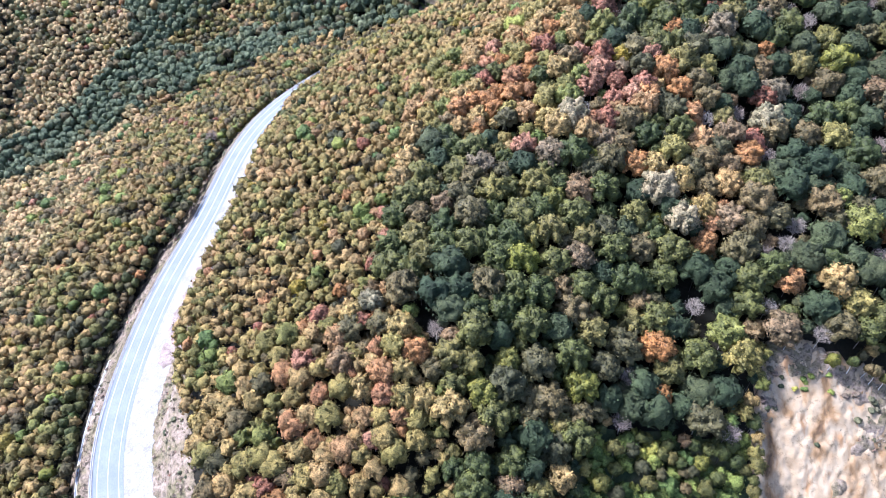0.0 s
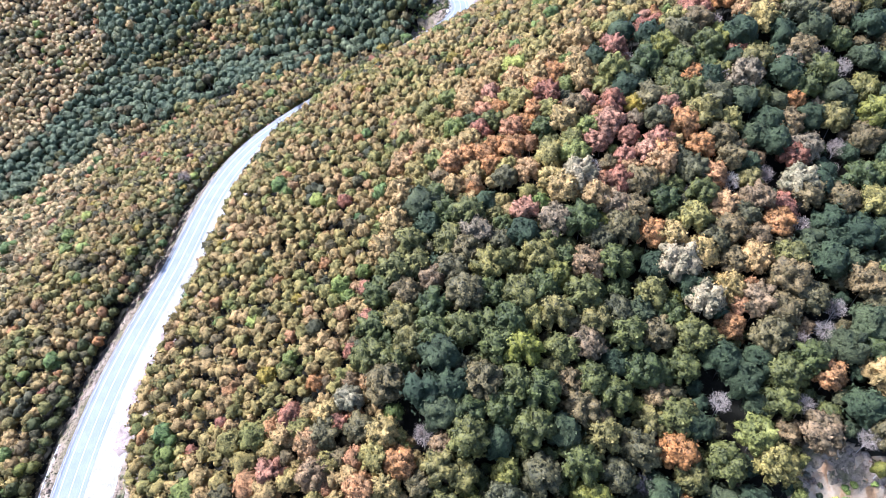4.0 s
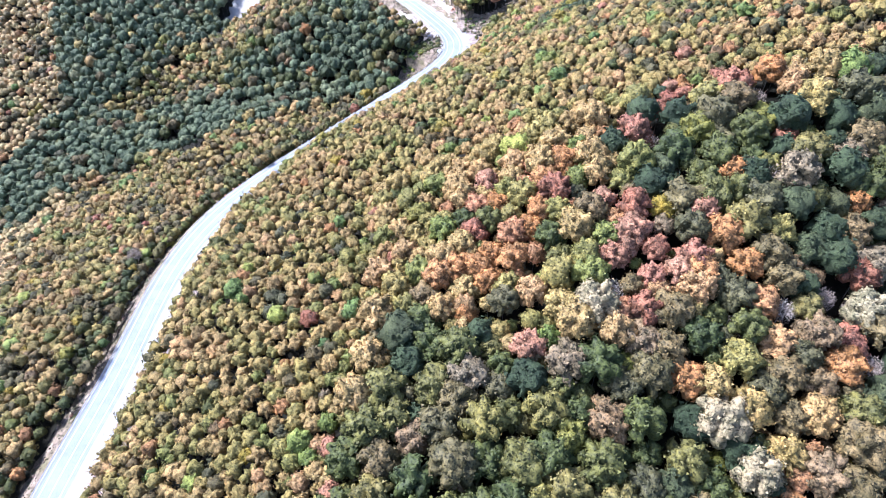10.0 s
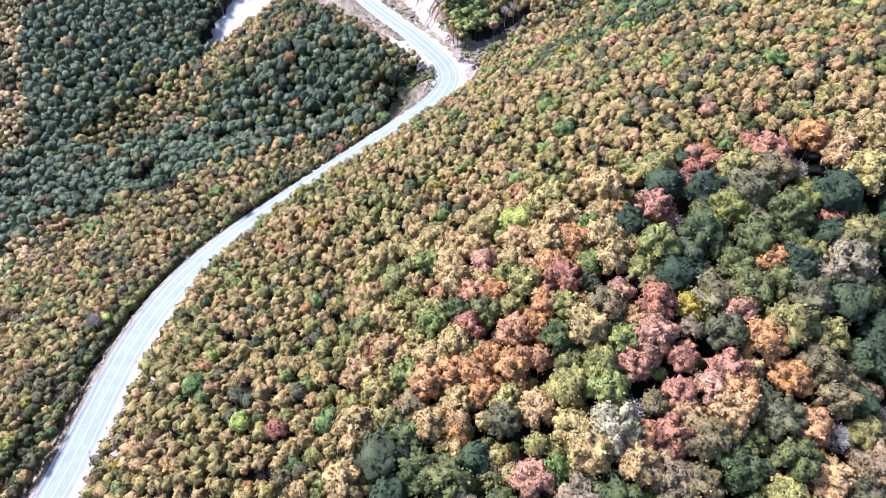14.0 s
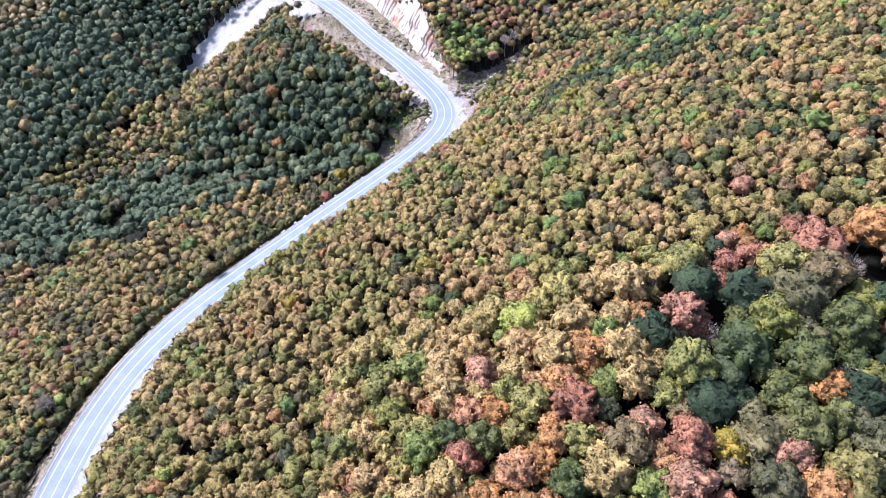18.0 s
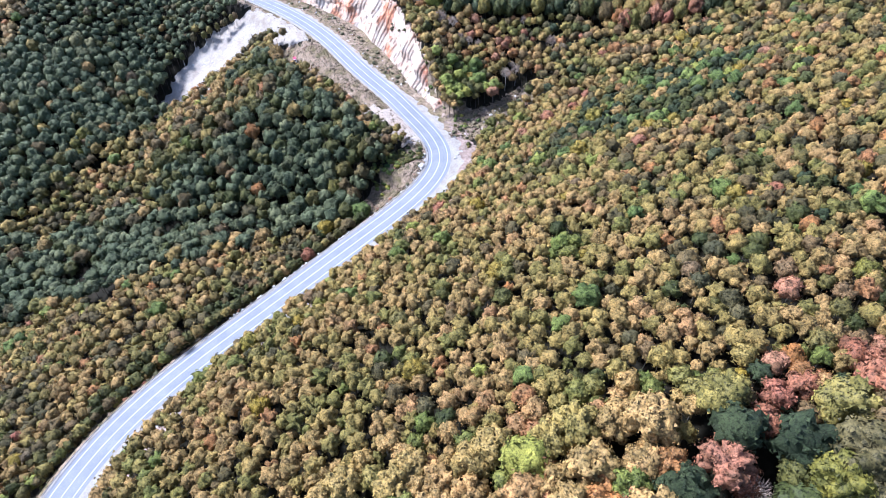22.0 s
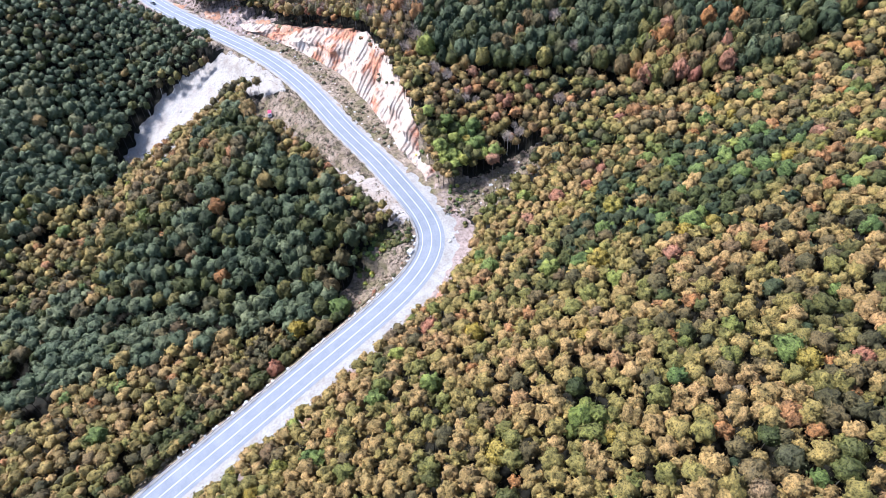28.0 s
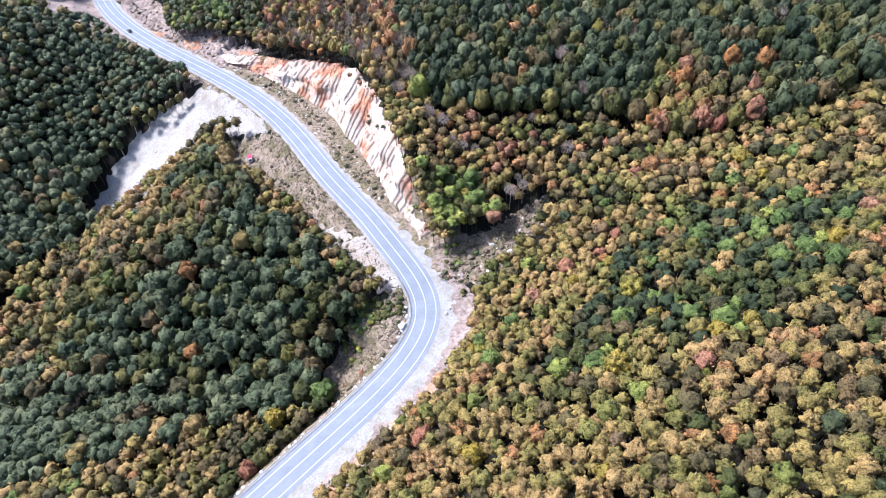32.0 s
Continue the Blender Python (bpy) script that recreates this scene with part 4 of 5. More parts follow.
WORDS = {
    "oak": "tan and olive leaved oak in the autumn wood", "green": "broad dark green beech with a rounded crown", "dull": "grey-green tree with thinning autumn leaves",
    "red": "red-leaved maple among the oaks", "orange": "orange-brown leaved tree among the oaks", "yellow": "yellow-leaved tree in the autumn wood",
    "bare": "nearly leafless grey tree with bare twigs", "pale": "cream-leaved tree standing out from the wood",
}
NAMES = {"oak": "oak_tree", "green": "beech_tree", "dull": "hornbeam_tree", "red": "maple_tree", "orange": "cherry_tree", "yellow": "birch_tree", "bare": "bare_tree", "pale": "lime_tree"}
GROUPS = {k: v.replace("_tree", " trees") + " of the wood" for k, v in NAMES.items()}
models = {}
for n_kind, name in enumerate(WORDS):
    models[name] = []
    for v in range(8 if name in ("oak", "green", "dull") else 4):
        s = 100 * n_kind + v
        broad = v % 2
        if name == "bare":
            cv, cf, cn = bare_crown(s)
            me = mesh_of("crown", cv, cf, [TREE_LEAF[name]], flat=False, lobe=cn)
        else:
            cv, cf, cn = crown(s, 34, 3, 700, 0.07, puff=0.23) if broad else crown(s, 17, 2, 420, 0.1, puff=0.3)
            me = mesh_of("crown", cv, cf, [TREE_LEAF[name]], flat=False, lobe=cn)
        tv, tf = trunk(5, 0.1, s)
        models[name].append((me, mesh_of("trunk", tv, tf, [WHITE_BARK if name == "bare" else BARK])))
for i in np.where(single)[0]:
    name = str(kinds[i])
    pool = models[name][1::2] if size[i] > 3.5 else models[name][0::2]
    crown_me, trunk_me = pool[i % len(pool)]
    tree = tagged(new(NAMES[name]), WORDS[name], "tree", GROUPS[name])
    tree.empty_display_size = 0.5
    tree.location, tree.rotation_euler = (tx[i], ty[i], tz[i] - 0.2), (0, 0, turn[i])
    c = part("crown", crown_me, tree)
    c.location, c.scale = (0, 0, tall[i] + 0.2), (size[i], size[i], size[i] * (1.2 if name == "bare" else stretch[i]))
    t = part("trunk", trunk_me, tree)
    t.scale = (0.13, 0.13, tall[i] + 0.3)


def join_wood(name, label, chosen, variants, mats, lift):
    vs, fs, ts, ls, count = [], [], [], [], 0
    for i in chosen:
        pool = variants[part_of[i]]
        cv, cf, cn = pool[i % len(pool)]
        c, s = math.cos(turn[i]), math.sin(turn[i])
        k = size[i]
        v = np.stack([(cv[:, 0] * c - cv[:, 1] * s) * k + tx[i], (cv[:, 0] * s + cv[:, 1] * c) * k + ty[i], cv[:, 2] * k * stretch[i] + tz[i] + lift[i]], 1)
        vs.append(v)
        ls.append(cn)
        fs.append(cf + count)
        ts.append(np.full(len(cv), tint[i]))
        count += len(cv)
    ob = new(name, mesh_of(name, np.concatenate(vs), np.concatenate(fs), mats, flat=False, tint=np.concatenate(ts), lobe=np.concatenate(ls)))
    return tagged(ob, label, "trees", kind="stuff")


far_crowns = [crown(900 + v, 12, 2, 105, 0.125, puff=0.31) for v in range(16)]
west_crowns = [crown(915 + v, 8, 1, 55, 0.19, rag=0.1, puff=0.4) for v in range(12)]
broad_crowns = [crown(960 + v, 20, 2, 240, 0.1, puff=0.29) for v in range(8)]
part_of = np.where(size > 3.4, 2, np.where((tx < -62) | (ty > 425) | (ty < 75) | (tx > 170), 1, 0))
rim_crowns = [crown(930 + v, 9, 1, 36, 0.17, rag=0.1, puff=0.4) for v in range(6)]
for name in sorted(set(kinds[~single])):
    words = "dense autumn wood, " + {**WORDS, "copper": "copper and tan crowns over the valley, paled in colour for haze", "thicket": "low yellow-green thicket below the slope", "scrub": "brown scrub"}.get(name, "dark green crowns in the ravine")
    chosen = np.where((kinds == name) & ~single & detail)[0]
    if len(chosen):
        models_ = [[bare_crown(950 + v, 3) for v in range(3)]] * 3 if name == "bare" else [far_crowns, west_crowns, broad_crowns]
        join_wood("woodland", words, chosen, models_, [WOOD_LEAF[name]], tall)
chosen = np.where(~single & ~detail)[0]
join_wood("outer_woodland", "more autumn wood over the next slopes", chosen, [rim_crowns] * 3, [WOOD_LEAF["oak"]], tall)
rest = np.where(~single & detail)[0]
tv = np.array([(q * math.cos(2.094 * i), q * math.sin(2.094 * i), h) for h, q in ((0, 1.2), (1, 0.5)) for i in range(3)])
tf = np.array([(s * 3 + i, s * 3 + (i + 1) % 3, (s + 1) * 3 + (i + 1) % 3, (s + 1) * 3 + i) for s in range(1) for i in range(3)])
allv = tv[None] * np.stack([np.full(len(rest), 0.13), np.full(len(rest), 0.13), tall[rest] + 0.3], 1)[:, None, :] + np.stack([tx[rest], ty[rest], tz[rest] - 0.3], 1)[:, None, :]
allf = tf[None] + (np.arange(len(rest)) * len(tv))[:, None, None]
tagged(new("woodland_trunks", mesh_of("woodland_trunks", allv.reshape(-1, 3), allf.reshape(-1, 4), [DARK_BARK])), "thin dark trunks standing under the wood", "trunks", kind="stuff")

# ---- slender trees with bare stems at the edges of the wood ----
STEMS = [(-134, 393), (-139, 398), (-133, 400), (-133, 404), (-125, 400), (-127, 408), (-132, 411), (-142, 400), (-146, 403), (-105, 549), (-102, 551), (-99, 551), (-110, 549), (-113, 547), (-94, 553), (-120, 546), (-96, 552), (-126, 537), (99, 122), (105, 123), (119, 110), (125, 109), (129, 108), (131, 106), (134, 105), (107, 117), (128, 111), (77, 99), (85, 95), (8, 514), (12, 506), (15, 497), (3, 524), (-4, 533), (18, 490), (10, 520), (21, 483), (-12, 541), (13, 512), (6, 519)]
STEM_CROWN = []
for v in range(4):
    cv, cf, cn = crown(700 + v, 12, 2, 120, 0.12, 1.25)
    STEM_CROWN.append((mesh_of("crown", cv, cf, [TREE_LEAF["green" if v < 2 else "dull"]], flat=False, lobe=cn), mesh_of("trunk", *trunk(6, 0.14, 700 + v), [WHITE_BARK])))
sr = np.random.RandomState(31)
for i, (x, y) in enumerate(STEMS):
    z = float(ground([x], [y])[0][0])
    h = sr.uniform(6.5, 9.0) if i < 18 else sr.uniform(5.5, 8)
    q = sr.uniform(1.5, 2.2)
    tree = tagged(new("slender_tree"), "slender tree with a long pale bare trunk at the wood's edge", "tree", "slender trees at the wood's edge")
    tree.location, tree.rotation_euler = (x, y, z - 0.2), (sr.uniform(-0.08, 0.08), sr.uniform(-0.08, 0.08), sr.uniform(0, 6.28))
    cm, tm = STEM_CROWN[i % 4]
    c = part("crown", cm, tree)
    c.location, c.scale = (0, 0, h), (q, q, q * 1.2)
    t = part("trunk", tm, tree, "long pale bare trunk")
    t.scale = (0.17, 0.17, h)

POPLAR = crown(760, 16, 3, 160, 0.1, 2.1)
POPLAR = (mesh_of("crown", POPLAR[0], POPLAR[1], [TREE_LEAF["green"]], flat=False, lobe=POPLAR[2]), mesh_of("trunk", *trunk(6, 0.05, 77), [BARK]))
for x, y, h in ((-69, 517, 6.5), (-67, 508, 5.5), (-71, 500, 5.0), (-64, 512, 4.5), (-74, 507, 4.2)):
    tree = tagged(new("poplar_tree"), "tall narrow green tree at the top of the spur", "tree", "narrow trees on the spur")
    tree.location = (x, y, float(ground([x], [y])[0][0]) - 0.2)
    c = part("crown", POPLAR[0], tree)
    c.location, c.scale = (0, 0, h * 0.65), (2.3, 2.3, 2.0)
    part("trunk", POPLAR[1], tree).scale = (0.18, 0.18, h + 1)

# ---- bushes, grass and stones on the open ground ----
BUSHES = []
for v in range(6):
    cv, cf, cn = crown(800 + v, 8, 2, 50, 0.14, 0.8)
    cv[:, 2] = cv[:, 2] + 0.35
    BUSHES.append((cv, cf, cn))
BUSH_MESH = {k: [mesh_of("bush", cv, cf, [TREE_LEAF[k]], flat=False, lobe=cn) for cv, cf, cn in BUSHES] for k in ("scrub", "green", "red", "thicket")}
BUSH_WORDS = {"scrub": "low olive and brown bush on dry ground", "green": "low green bush on the verge", "red": "low rust-red bush on the verge", "thicket": "low yellow-green bush on the bare slope"}


def spread(ring, count, seed):
    r = np.random.RandomState(seed)
    xs, ys = [p[0] for p in ring], [p[1] for p in ring]
    x, y = r.uniform(min(xs), max(xs), count * 4), r.uniform(min(ys), max(ys), count * 4)
    m = np.where(inside(x, y, ring))[0][:count]
    return x[m], y[m]


def off_road(x, y, room):
    k, off = beside(x, y)
    return np.abs(off) > room


places = []
for ring, count, kind_, lo, hi in ((BENCH, 20, "scrub", 0.5, 1.2), (POCKET, 16, "scrub", 0.5, 1.1), (GULLY, 24, "scrub", 0.6, 1.5), ([(105, 108), (120, 112), (124, 104), (112, 103)], 8, "thicket", 0.7, 1.4), ([(96, 106), (102, 116), (108, 112), (100, 98)], 10, "scrub", 0.7, 1.5), ([(122, 104), (140, 104), (140, 90), (126, 92)], 14, "scrub", 0.7, 1.5), (QUARRY, 7, "scrub", 0.5, 1.2),
                                  ([(-6, 425), (2, 415), (14, 415), (14, 421), (6, 424)], 60, "green", 0.8, 1.6), ([(-14, 424), (0, 424), (6, 414), (-6, 404)], 30, "thicket", 0.8, 1.6), ([(-40, 424), (-4, 423), (-2, 412), (-20, 402)], 20, "green", 0.8, 1.6), (WEST_GAP, 70, "green", 1.0, 2.6)):
    x, y = spread(ring, count, len(places) + 3)
    ok = off_road(x, y, 7.5)
    places += [(a, b, kind_, lo, hi) for a, b in zip(x[ok], y[ok])]
br = np.random.RandomState(17)
for ly0, ly1, o0, o1, count, kind_ in ((455, 560, 8, 15, 34, "scrub"), (565, 655, 8, 24, 22, "scrub"), (60, 400, -13, -7.5, 20, "scrub"), (60, 150, 15, 28, 14, "scrub"), (330, 440, 13, 14.5, 14, "green"), (428, 466, 12, 26, 34, "thicket"), (300, 400, -12, -8, 10, "red"), (470, 560, 27, 33, 26, "red"), (452, 565, 24, 33, 30, "scrub")):
    ks = np.where((LINE[:, 1] > ly0) & (LINE[:, 1] < ly1))[0]
    for _ in range(count):
        k, o = br.choice(ks), br.uniform(o0, o1)
        places.append((LINE[k, 0] + RIGHT[k, 0] * o, LINE[k, 1] + RIGHT[k, 1] * o, kind_, 0.5, 1.3))
places = [places[i] for i in br.permutation(len(places))]
bz = ground([p[0] for p in places], [p[1] for p in places])[0]
for i, (x, y, kind_, lo, hi) in enumerate(places[:300]):
    q = br.uniform(lo, hi)
    b = tagged(new("bush", BUSH_MESH[kind_][i % 6]), BUSH_WORDS[kind_], "bush", "bushes on the open ground")
    b.location, b.rotation_euler, b.scale = (x, y, bz[i] + 0.25), (0, 0, br.uniform(0, 6.28)), (q, q, q * 0.9)

for kind_ in BUSH_MESH:
    vs, fs, ls, count = [], [], [], 0
    for i in range(300, len(places)):
        if places[i][2] == kind_:
            cv, cf, cn = BUSHES[i % 6]
            q = br.uniform(places[i][3], places[i][4])
            vs.append(cv * q + np.array([places[i][0], places[i][1], bz[i] + 0.25]))
            fs.append(cf + count)
            ls.append(cn)
            count += len(cv)
    if vs:
        cover = mesh_of("bush_cover", np.concatenate(vs), np.concatenate(fs), [WOOD_LEAF[kind_]], flat=False, tint=np.full(count, 0.5), lobe=np.concatenate(ls))
        tagged(new("bush_cover", cover), BUSH_WORDS[kind_].replace("bush", "bushes"), "bushes", kind="stuff")

gr = np.random.RandomState(23)
gx_, gy_ = [], []
for ring, amount in ((BENCH, 2600), (POCKET, 900), (GULLY, 1500), (QUARRY, 500)):
    x, y = spread(ring, amount, amount)
    gx_.append(x), gy_.append(y)
ks = np.where((LINE[:, 1] > 60) & (LINE[:, 1] < 640))[0]
for o0, o1, amount, sel in ((-10.5, -6.3, 2600, ks), (7.5, 15, 1400, ks[(LINE[ks, 1] > 455)])):
    k = gr.choice(sel, amount)
    o = gr.uniform(o0, o1, amount)
    gx_.append(LINE[k, 0] + RIGHT[k, 0] * o), gy_.append(LINE[k, 1] + RIGHT[k, 1] * o)
gx_, gy_ = np.concatenate(gx_), np.concatenate(gy_)
ok = off_road(gx_, gy_, 6.2)
gx_, gy_ = gx_[ok], gy_[ok]
gz_ = ground(gx_, gy_)[0] + 0.25
blades = []
for i in range(len(gx_)):
    for b in range(4):
        a, h, w = gr.uniform(0, 6.28), gr.uniform(0.25, 0.7), gr.uniform(0.08, 0.22)
        c, s = math.cos(a), math.sin(a)
        lean = gr.uniform(0.1, 0.5) * h
        blades.append([(gx_[i] - s * w, gy_[i] + c * w, gz_[i]), (gx_[i] + s * w, gy_[i] - c * w, gz_[i]), (gx_[i] + c * lean, gy_[i] + s * lean, gz_[i] + h)])
blades = np.array(blades)
tagged(new("dry_grass", mesh_of("dry_grass", blades.reshape(-1, 3), np.arange(len(blades) * 3).reshape(-1, 3), [WOOD_LEAF["scrub"]], tint=np.repeat(gr.uniform(0.3, 1, len(gx_)), 12))), "tufts of dry grass on the open ground", "grass", kind="stuff")


# Low heath and brambles that cover the open ground in clumps.
hr = np.random.RandomState(41)
hx, hy = [], []
for ring, amount in ((BENCH, 520), (POCKET, 150), (GULLY, 330), (WEST_GAP, 900)):
    x, y = spread(ring, amount, amount + 3)
    hx.append(x), hy.append(y)
for x, y, w, h, a in ((112, 114, 14, 4, -0.35), (131, 105, 13, 4, -0.45), (101, 105, 6, 2.5, 1.2), (131, 95, 8, 3.5, 0.7)):
    bx, by = spread(blob(x, y, w, h, a), int(w * h * 2.2), int(w))
    hx.append(bx), hy.append(by)
for ly0, ly1, o0, o1, amount in ((450, 566, 7.5, 17, 420), (566, 655, 8, 25, 240), (60, 330, -15, -6.5, 620), (62, 148, 15, 30, 420), (612, 690, -17, -7, 150)):
    k = hr.choice(np.where((LINE[:, 1] > ly0) & (LINE[:, 1] < ly1))[0], amount)
    o = o0 + (o1 - o0) * hr.rand(amount)
    hx.append(LINE[k, 0] + RIGHT[k, 0] * o), hy.append(LINE[k, 1] + RIGHT[k, 1] * o)
hx, hy = np.concatenate(hx), np.concatenate(hy)
ok = off_road(hx, hy, 6.6) & ~inside(hx, hy, SPOIL) & (ripple(hx, hy, 14, 61) + 0.7 * ripple(hx, hy, 5, 62) > -0.75)
hx, hy = hx[ok], hy[ok]
hz = ground(hx, hy)[0] + 0.2
clumps = [crown(1000 + v, 5, 0, 14, 0.3, 0.6, rag=0.25) for v in range(6)]
vs, fs, ls, ts, count = [], [], [], [], 0
for i in range(len(hx)):
    cv, cf, cn = clumps[i % 6]
    a, q = hr.uniform(0, 6.28), 0.35 + 0.75 * hr.rand() ** 2
    c, s = math.cos(a), math.sin(a)
    vs.append(np.stack([(cv[:, 0] * c - cv[:, 1] * s) * q + hx[i], (cv[:, 0] * s + cv[:, 1] * c) * q + hy[i], (cv[:, 2] + 0.3) * q + hz[i]], 1))
    ls.append(cn)
    fs.append(cf + count)
    ts.append(np.full(len(cv), hr.rand()))
    count += len(cv)
heath = mesh_of("low_heath", np.concatenate(vs), np.concatenate(fs), [WOOD_LEAF["heath"]], tint=np.concatenate(ts), lobe=np.concatenate(ls))
tagged(new("low_heath", heath), "low purple-brown and olive heath on open ground", "heath", kind="stuff")


def stone_mesh(seed):
    r = np.random.RandomState(seed)
    bm = bmesh.new()
    bmesh.ops.create_icosphere(bm, subdivisions=2, radius=1)
    for v in bm.verts:
        n = noise.noise(v.co * 1.4 + Vector((seed, 0, 0))) * 0.35 + noise.noise(v.co * 3.1 + Vector((0, seed, 0))) * 0.15
        v.co *= 1 + n
        v.co.z *= 0.62
    me = bpy.data.meshes.new("boulder")
    bm.to_mesh(me)
    bm.free()
    me.materials.append(STONE)
    return me


STONES = [stone_mesh(s) for s in range(5)]
stones = [(13, 410, 1.6), (3, 420, 0.7), (14.5, 417, 0.9), (28, 414, 0.8), (-16, 500, 0.7), (-12, 496, 0.6)]
for _ in range(70):
    k = br.choice(np.where((LINE[:, 1] > 330) & (LINE[:, 1] < 436))[0])
    o = -br.uniform(5.9, 7.4)
    stones.append((LINE[k, 0] + RIGHT[k, 0] * o, LINE[k, 1] + RIGHT[k, 1] * o, br.uniform(0.2, 0.6)))
for _ in range(45):
    k = br.choice(np.where((LINE[:, 1] > 455) & (LINE[:, 1] < 570))[0])
    o = br.uniform(7.5, 15)
    stones.append((LINE[k, 0] + RIGHT[k, 0] * o, LINE[k, 1] + RIGHT[k, 1] * o, br.uniform(0.2, 0.7)))
for _ in range(40):
    k = br.choice(np.where((LINE[:, 1] > 60) & (LINE[:, 1] < 445))[0])
    o = br.uniform(9.5, 11.5)
    stones.append((LINE[k, 0] + RIGHT[k, 0] * o, LINE[k, 1] + RIGHT[k, 1] * o, br.uniform(0.2, 0.5)))
for ring, amount in ((GULLY, 25), (SPOIL, 30)):
    x, y = spread(ring, amount, amount + 7)
    stones += [(a, b, br.uniform(0.25, 0.8)) for a, b in zip(x, y)]
sz = ground([s[0] for s in stones], [s[1] for s in stones])[0]
for i, (x, y, q) in enumerate(stones):
    b = tagged(new("boulder", STONES[i % 5]), "pale grey broken stone lying beside the road", "stone", "stones beside the road")
    b.location, b.rotation_euler, b.scale = (x, y, sz[i] + 0.25 + q * 0.1), (br.uniform(-0.3, 0.3), br.uniform(-0.3, 0.3), br.uniform(0, 6.28)), (q, q * br.uniform(0.7, 1.2), q)


# ---- guard rail on the valley side ----
def box(bm, size_, at, turn_=0.0):
    m = Matrix.Translation(at) @ Matrix.Rotation(turn_, 4, "Z") @ Matrix.Diagonal((*size_, 1))
    return bmesh.ops.create_cube(bm, size=1.0, matrix=m)["verts"]


def from_bm(name, bm, mat, bevel=0.0):
    if bevel:
        bmesh.ops.bevel(bm, geom=bm.edges[:], offset=bevel, segments=2, affect="EDGES")
    me = bpy.data.meshes.new(name)
    bm.to_mesh(me)
    bm.free()
    me.materials.append(mat)
    return me


rail_k = np.where((LINE[:, 1] > 52) & (LINE[:, 1] < 440))[0]
rail = tagged(new("guard_rail"), "weathered steel guard rail along the valley side of the road", "guard rail")
_o = -5.35
rail.location = (*(LINE[rail_k[0]] + RIGHT[rail_k[0]] * _o), LINE_Z[rail_k[0]])
rows = []
for o, h in ((0.0, 0.45), (-0.05, 0.52), (0.02, 0.60), (-0.05, 0.68), (0.0, 0.75), (-0.09, 0.75), (-0.09, 0.45), (0.0, 0.45)):
    p = LINE[rail_k] + RIGHT[rail_k] * (_o + o)
    rows.append(np.concatenate([p, (LINE_Z[rail_k] + h)[:, None]], 1))
rv = np.stack(rows, 1) - np.array(rail.location)
part("rail", mesh_of("rail", rv.reshape(-1, 3), grid_faces(len(rail_k), 8), [STEEL], flat=False), rail, "long corrugated steel rail")
bm = bmesh.new()
box(bm, (0.12, 0.1, 1.0), (0, 0, 0.24))
POST = from_bm("post", bm, STEEL, 0.01)
for k in rail_k[::4]:
    p = part("post", POST, rail)
    q = LINE[k] + RIGHT[k] * (_o - 0.15)
    p.location = Vector((q[0], q[1], LINE_Z[k])) - rail.location
    p.rotation_euler = (0, 0, math.atan2(WAY[k, 1], WAY[k, 0]))

# A white concrete drain beside the lower verge.
drain_k = np.where((LINE[:, 1] > 70) & (LINE[:, 1] < 146))[0]
rows = []
for o, h in ((-11.6, -0.4), (-11.6, 0.35), (-11.3, 0.35), (-11.3, 0.15), (-10.9, 0.15), (-10.9, 0.35), (-10.6, 0.35), (-10.6, -0.4)):
    p = LINE[drain_k] + RIGHT[drain_k] * o
    base = ground(*(LINE[drain_k] + RIGHT[drain_k] * -11.1).T)[0]
    rows.append(np.concatenate([p, (base + h + 0.2)[:, None]], 1))
drain = new("drain_channel", mesh_of("drain_channel", np.stack(rows, 1).reshape(-1, 3), grid_faces(len(drain_k), 8), [STONE], flat=True))
tagged(drain, "white concrete drain channel on the bank below the road", "drain")

# White marker boards outside the bend.
bm = bmesh.new()
box(bm, (0.09, 0.09, 1.5), (0, 0, 0.65))
SIGN_POST = from_bm("sign_post", bm, STEEL, 0.01)
bm = bmesh.new()
box(bm, (0.9, 0.05, 0.7), (0, -0.08, 1.25))
BOARD = from_bm("board", bm, PAINT, 0.02)
for x, y in ((28.5, 427), (29.5, 415)):
    s = tagged(new("marker_board"), "white marker board on a post outside the bend", "road sign", "marker boards at the bend")
    s.location, s.rotation_euler = (x, y, float(ground([x], [y])[0][0])), (0, 0, 0.5)
    part("post", SIGN_POST, s)
    part("board", BOARD, s, "plain white board")

# A fallen trunk in the ravine.
log = new("fallen_trunk", mesh_of("fallen_trunk", *trunk(7, 0.1, 3), [WHITE_BARK]))
tagged(log, "pale fallen tree trunk lying in the ravine", "fallen trunk")
log.location, log.scale = (-136, 391, float(ground([-136], [391])[0][0]) + 0.5), (0.28, 0.28, 6.5)
log.rotation_euler = (radians(68), 0, radians(-55))


# ---- vehicles ----
def coat(name, colour, rough=0.3, gloss=0.5, metal=0.0):
    m, n, l, b = material(name, rough, gloss)
    b.inputs["Metallic"].default_value = metal
    dirt = ramp(n, l, grain(n, l, 1.5, 4), [(0.35, tuple(c * 0.75 for c in colour)), (0.6, colour)])
    l.new(dirt, b.inputs["Base Color"])
    return m


SILVER, GLASS, RUBBER, RED, GREY = coat("silver_paint", (0.16, 0.17, 0.19)), coat("dark_glass", (0.02, 0.022, 0.026), 0.1), coat("tyre_rubber", (0.025, 0.025, 0.026), 0.9), coat("red_paint", (0.42, 0.03, 0.09)), coat("grey_paint", (0.4, 0.4, 0.42))
LAMP = coat("lamp_glass", (0.75, 0.75, 0.72), 0.15)


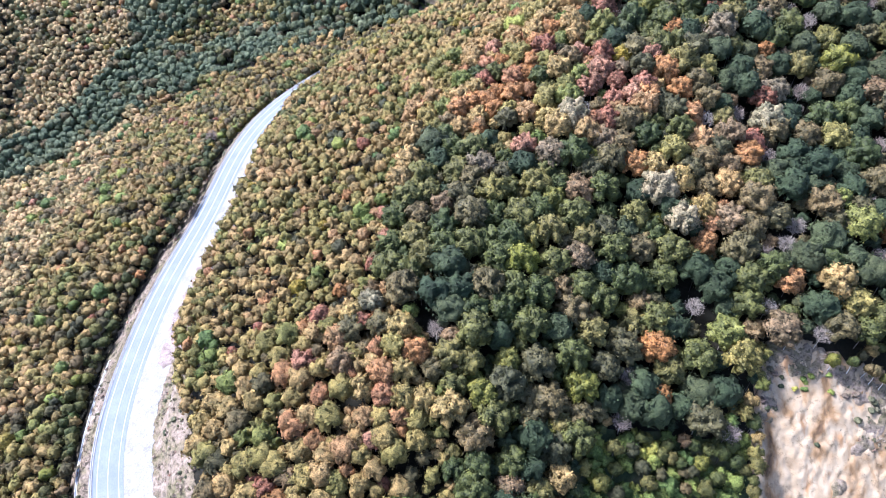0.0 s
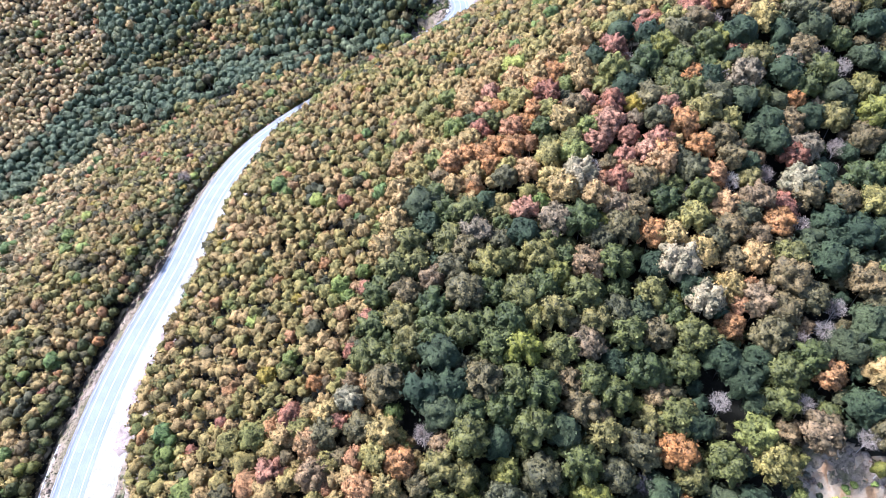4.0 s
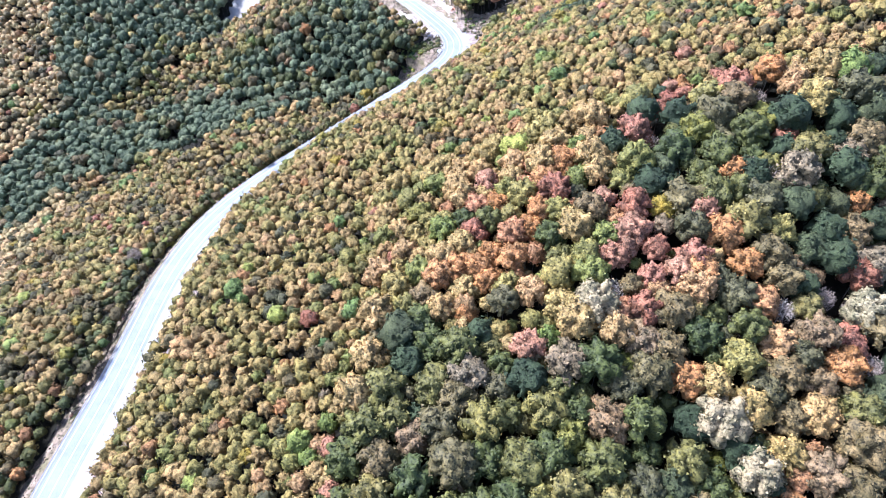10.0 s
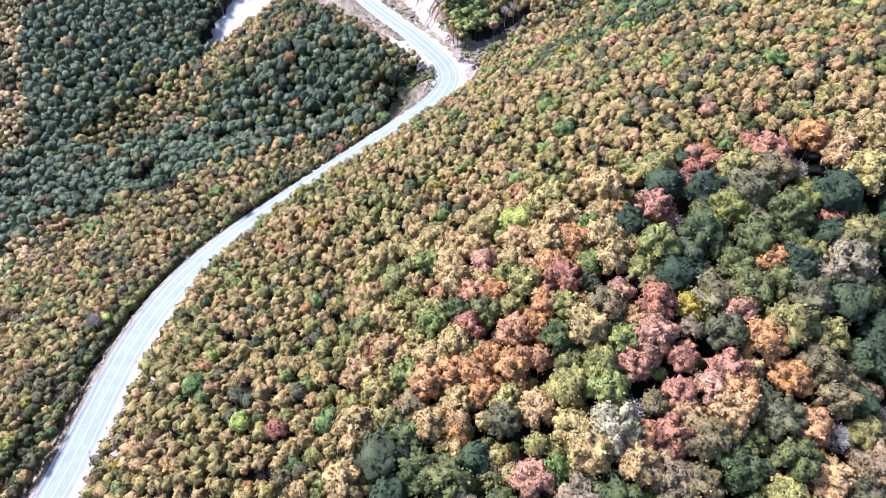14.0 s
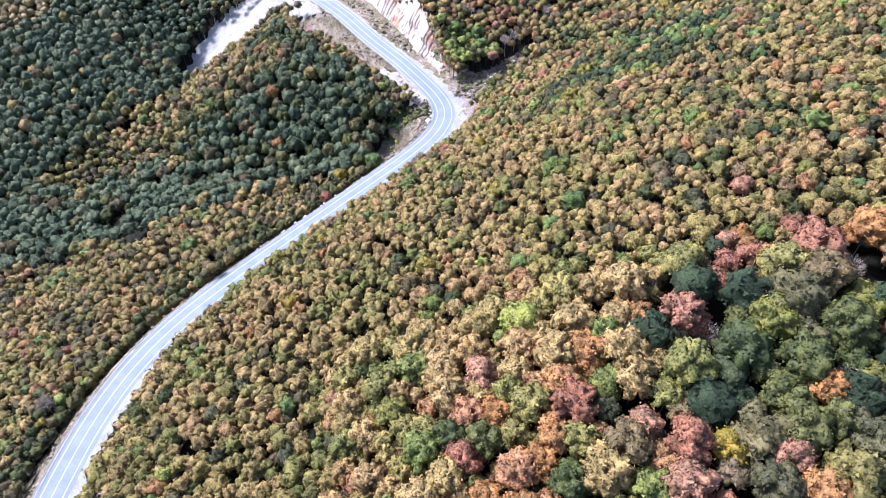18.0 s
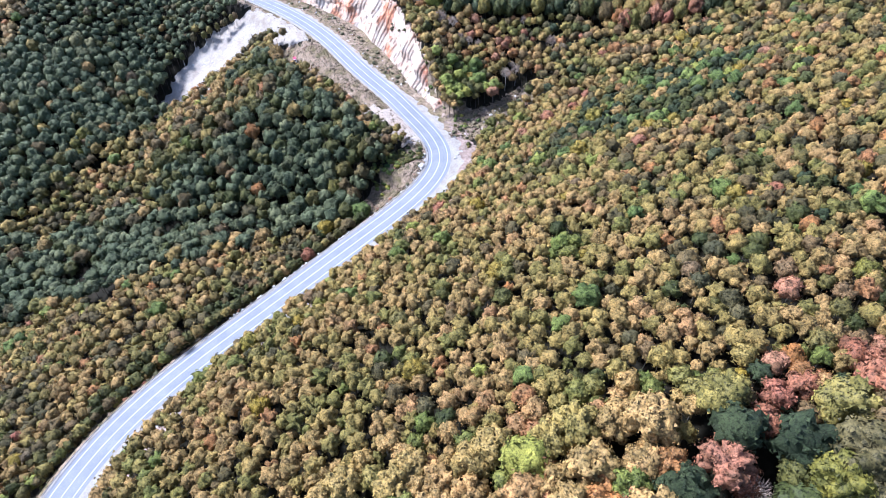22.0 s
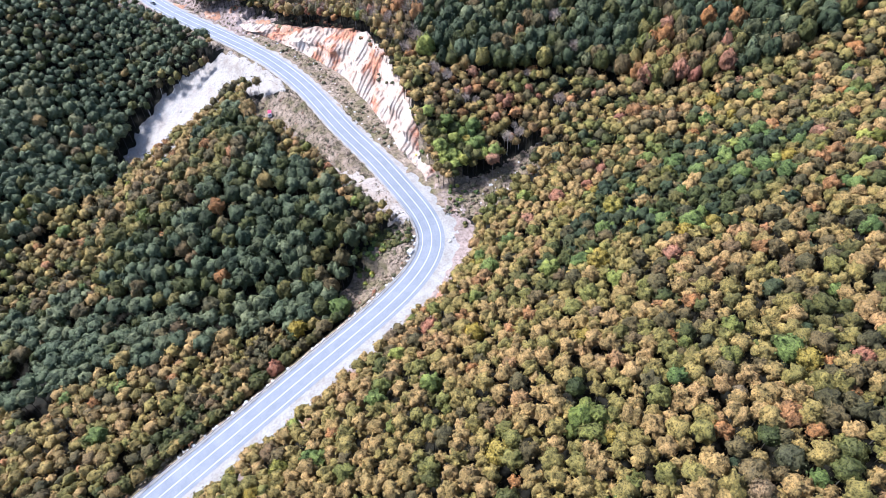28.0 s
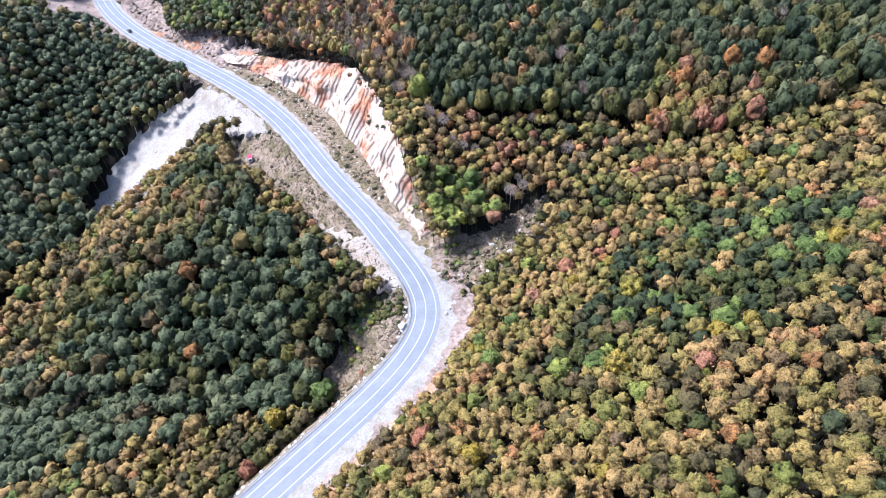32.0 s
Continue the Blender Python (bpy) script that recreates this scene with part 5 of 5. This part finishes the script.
def wheel(parent, x, y, r=0.32, w=0.2):
    bm = bmesh.new()
    bmesh.ops.create_cone(bm, cap_ends=True, segments=20, radius1=r, radius2=r, depth=w, matrix=Matrix.Rotation(radians(90), 4, "Y"))
    t = part("wheel", from_bm("wheel", bm, RUBBER, 0.03), parent)
    t.location = (x, y, r)
    bm = bmesh.new()
    bmesh.ops.create_cone(bm, cap_ends=True, segments=14, radius1=r * 0.6, radius2=r * 0.55, depth=w + 0.03, matrix=Matrix.Rotation(radians(90), 4, "Y"))
    part("rim", from_bm("rim", bm, GREY), t)


def hull(sections):
    """A skin over cross-sections (y, half width, bottom, top), closed at both ends."""
    bm, rings = bmesh.new(), []
    for y, w, lo, hi in sections:
        rings.append([bm.verts.new(p) for p in ((-w * 0.92, y, lo), (w * 0.92, y, lo), (w, y, lo + (hi - lo) * 0.35), (w * 0.9, y, hi), (-w * 0.9, y, hi), (-w, y, lo + (hi - lo) * 0.35))])
    for a, b in zip(rings, rings[1:]):
        for i in range(6):
            bm.faces.new((a[i], a[(i + 1) % 6], b[(i + 1) % 6], b[i]))
    bm.faces.new(rings[0][::-1])
    bm.faces.new(rings[-1])
    bmesh.ops.recalc_face_normals(bm, faces=bm.faces[:])
    return bm


ck = int(np.argmin(np.hypot(LINE[:, 0] + 137, LINE[:, 1] - 617.5)))
car = tagged(new("car"), "dark grey hatchback car driving on the mountain road", "car")
at = LINE[ck] - RIGHT[ck] * 2.0
car.location = (at[0], at[1], LINE_Z[ck] + 0.01)
car.rotation_euler = (0, 0, math.atan2(WAY[ck, 1], WAY[ck, 0]) + radians(90))
part("body", from_bm("body", hull([(-2.1, 0.72, 0.4, 0.72), (-1.9, 0.84, 0.25, 0.85), (-0.7, 0.88, 0.22, 0.98), (0.9, 0.88, 0.22, 1.0), (1.9, 0.84, 0.26, 0.95), (2.1, 0.75, 0.4, 0.8)]), SILVER, 0.03), car)
part("windows", from_bm("windows", hull([(-0.95, 0.76, 0.95, 0.99), (-0.3, 0.72, 0.96, 1.42), (1.2, 0.7, 0.96, 1.42), (1.85, 0.72, 0.93, 1.0)]), GLASS, 0.03), car, "dark window glass")
part("roof", from_bm("roof", hull([(-0.3, 0.66, 1.4, 1.46), (0.4, 0.67, 1.41, 1.49), (1.2, 0.64, 1.4, 1.46)]), SILVER, 0.01), car)
for x in (-0.78, 0.78):
    for y in (-1.3, 1.3):
        wheel(car, x, y)
    bm = bmesh.new()
    box(bm, (0.32, 0.12, 0.16), (x * 0.75, -2.06, 0.66))
    part("headlight", from_bm("headlight", bm, LAMP, 0.03), car)

truck = tagged(new("pickup_truck"), "small red truck with a grey front parked on the verge", "truck")
truck.location = (-53, 503, float(ground([-53], [503])[0][0]) + 0.3)
truck.rotation_euler = (0, 0, radians(12))
part("cargo_box", from_bm("cargo_box", hull([(-0.2, 0.95, 0.75, 1.9), (1.2, 0.97, 0.72, 1.95), (2.5, 0.95, 0.75, 1.9)]), RED, 0.04), truck, "red cargo box")
part("cab", from_bm("cab", hull([(-1.7, 0.85, 0.5, 1.0), (-1.5, 0.9, 0.4, 1.25), (-0.95, 0.9, 0.4, 1.75), (-0.3, 0.9, 0.4, 1.8)]), GREY, 0.04), truck, "light grey cab")
part("windscreen", from_bm("windscreen", hull([(-1.5, 0.72, 1.27, 1.3), (-1.1, 0.72, 1.27, 1.66), (-1.0, 0.72, 1.3, 1.7)]), GLASS, 0.01), truck, "dark windscreen")
for x in (-0.8, 0.8):
    for y in (-1.1, 1.7):
        wheel(truck, x, y, 0.36)
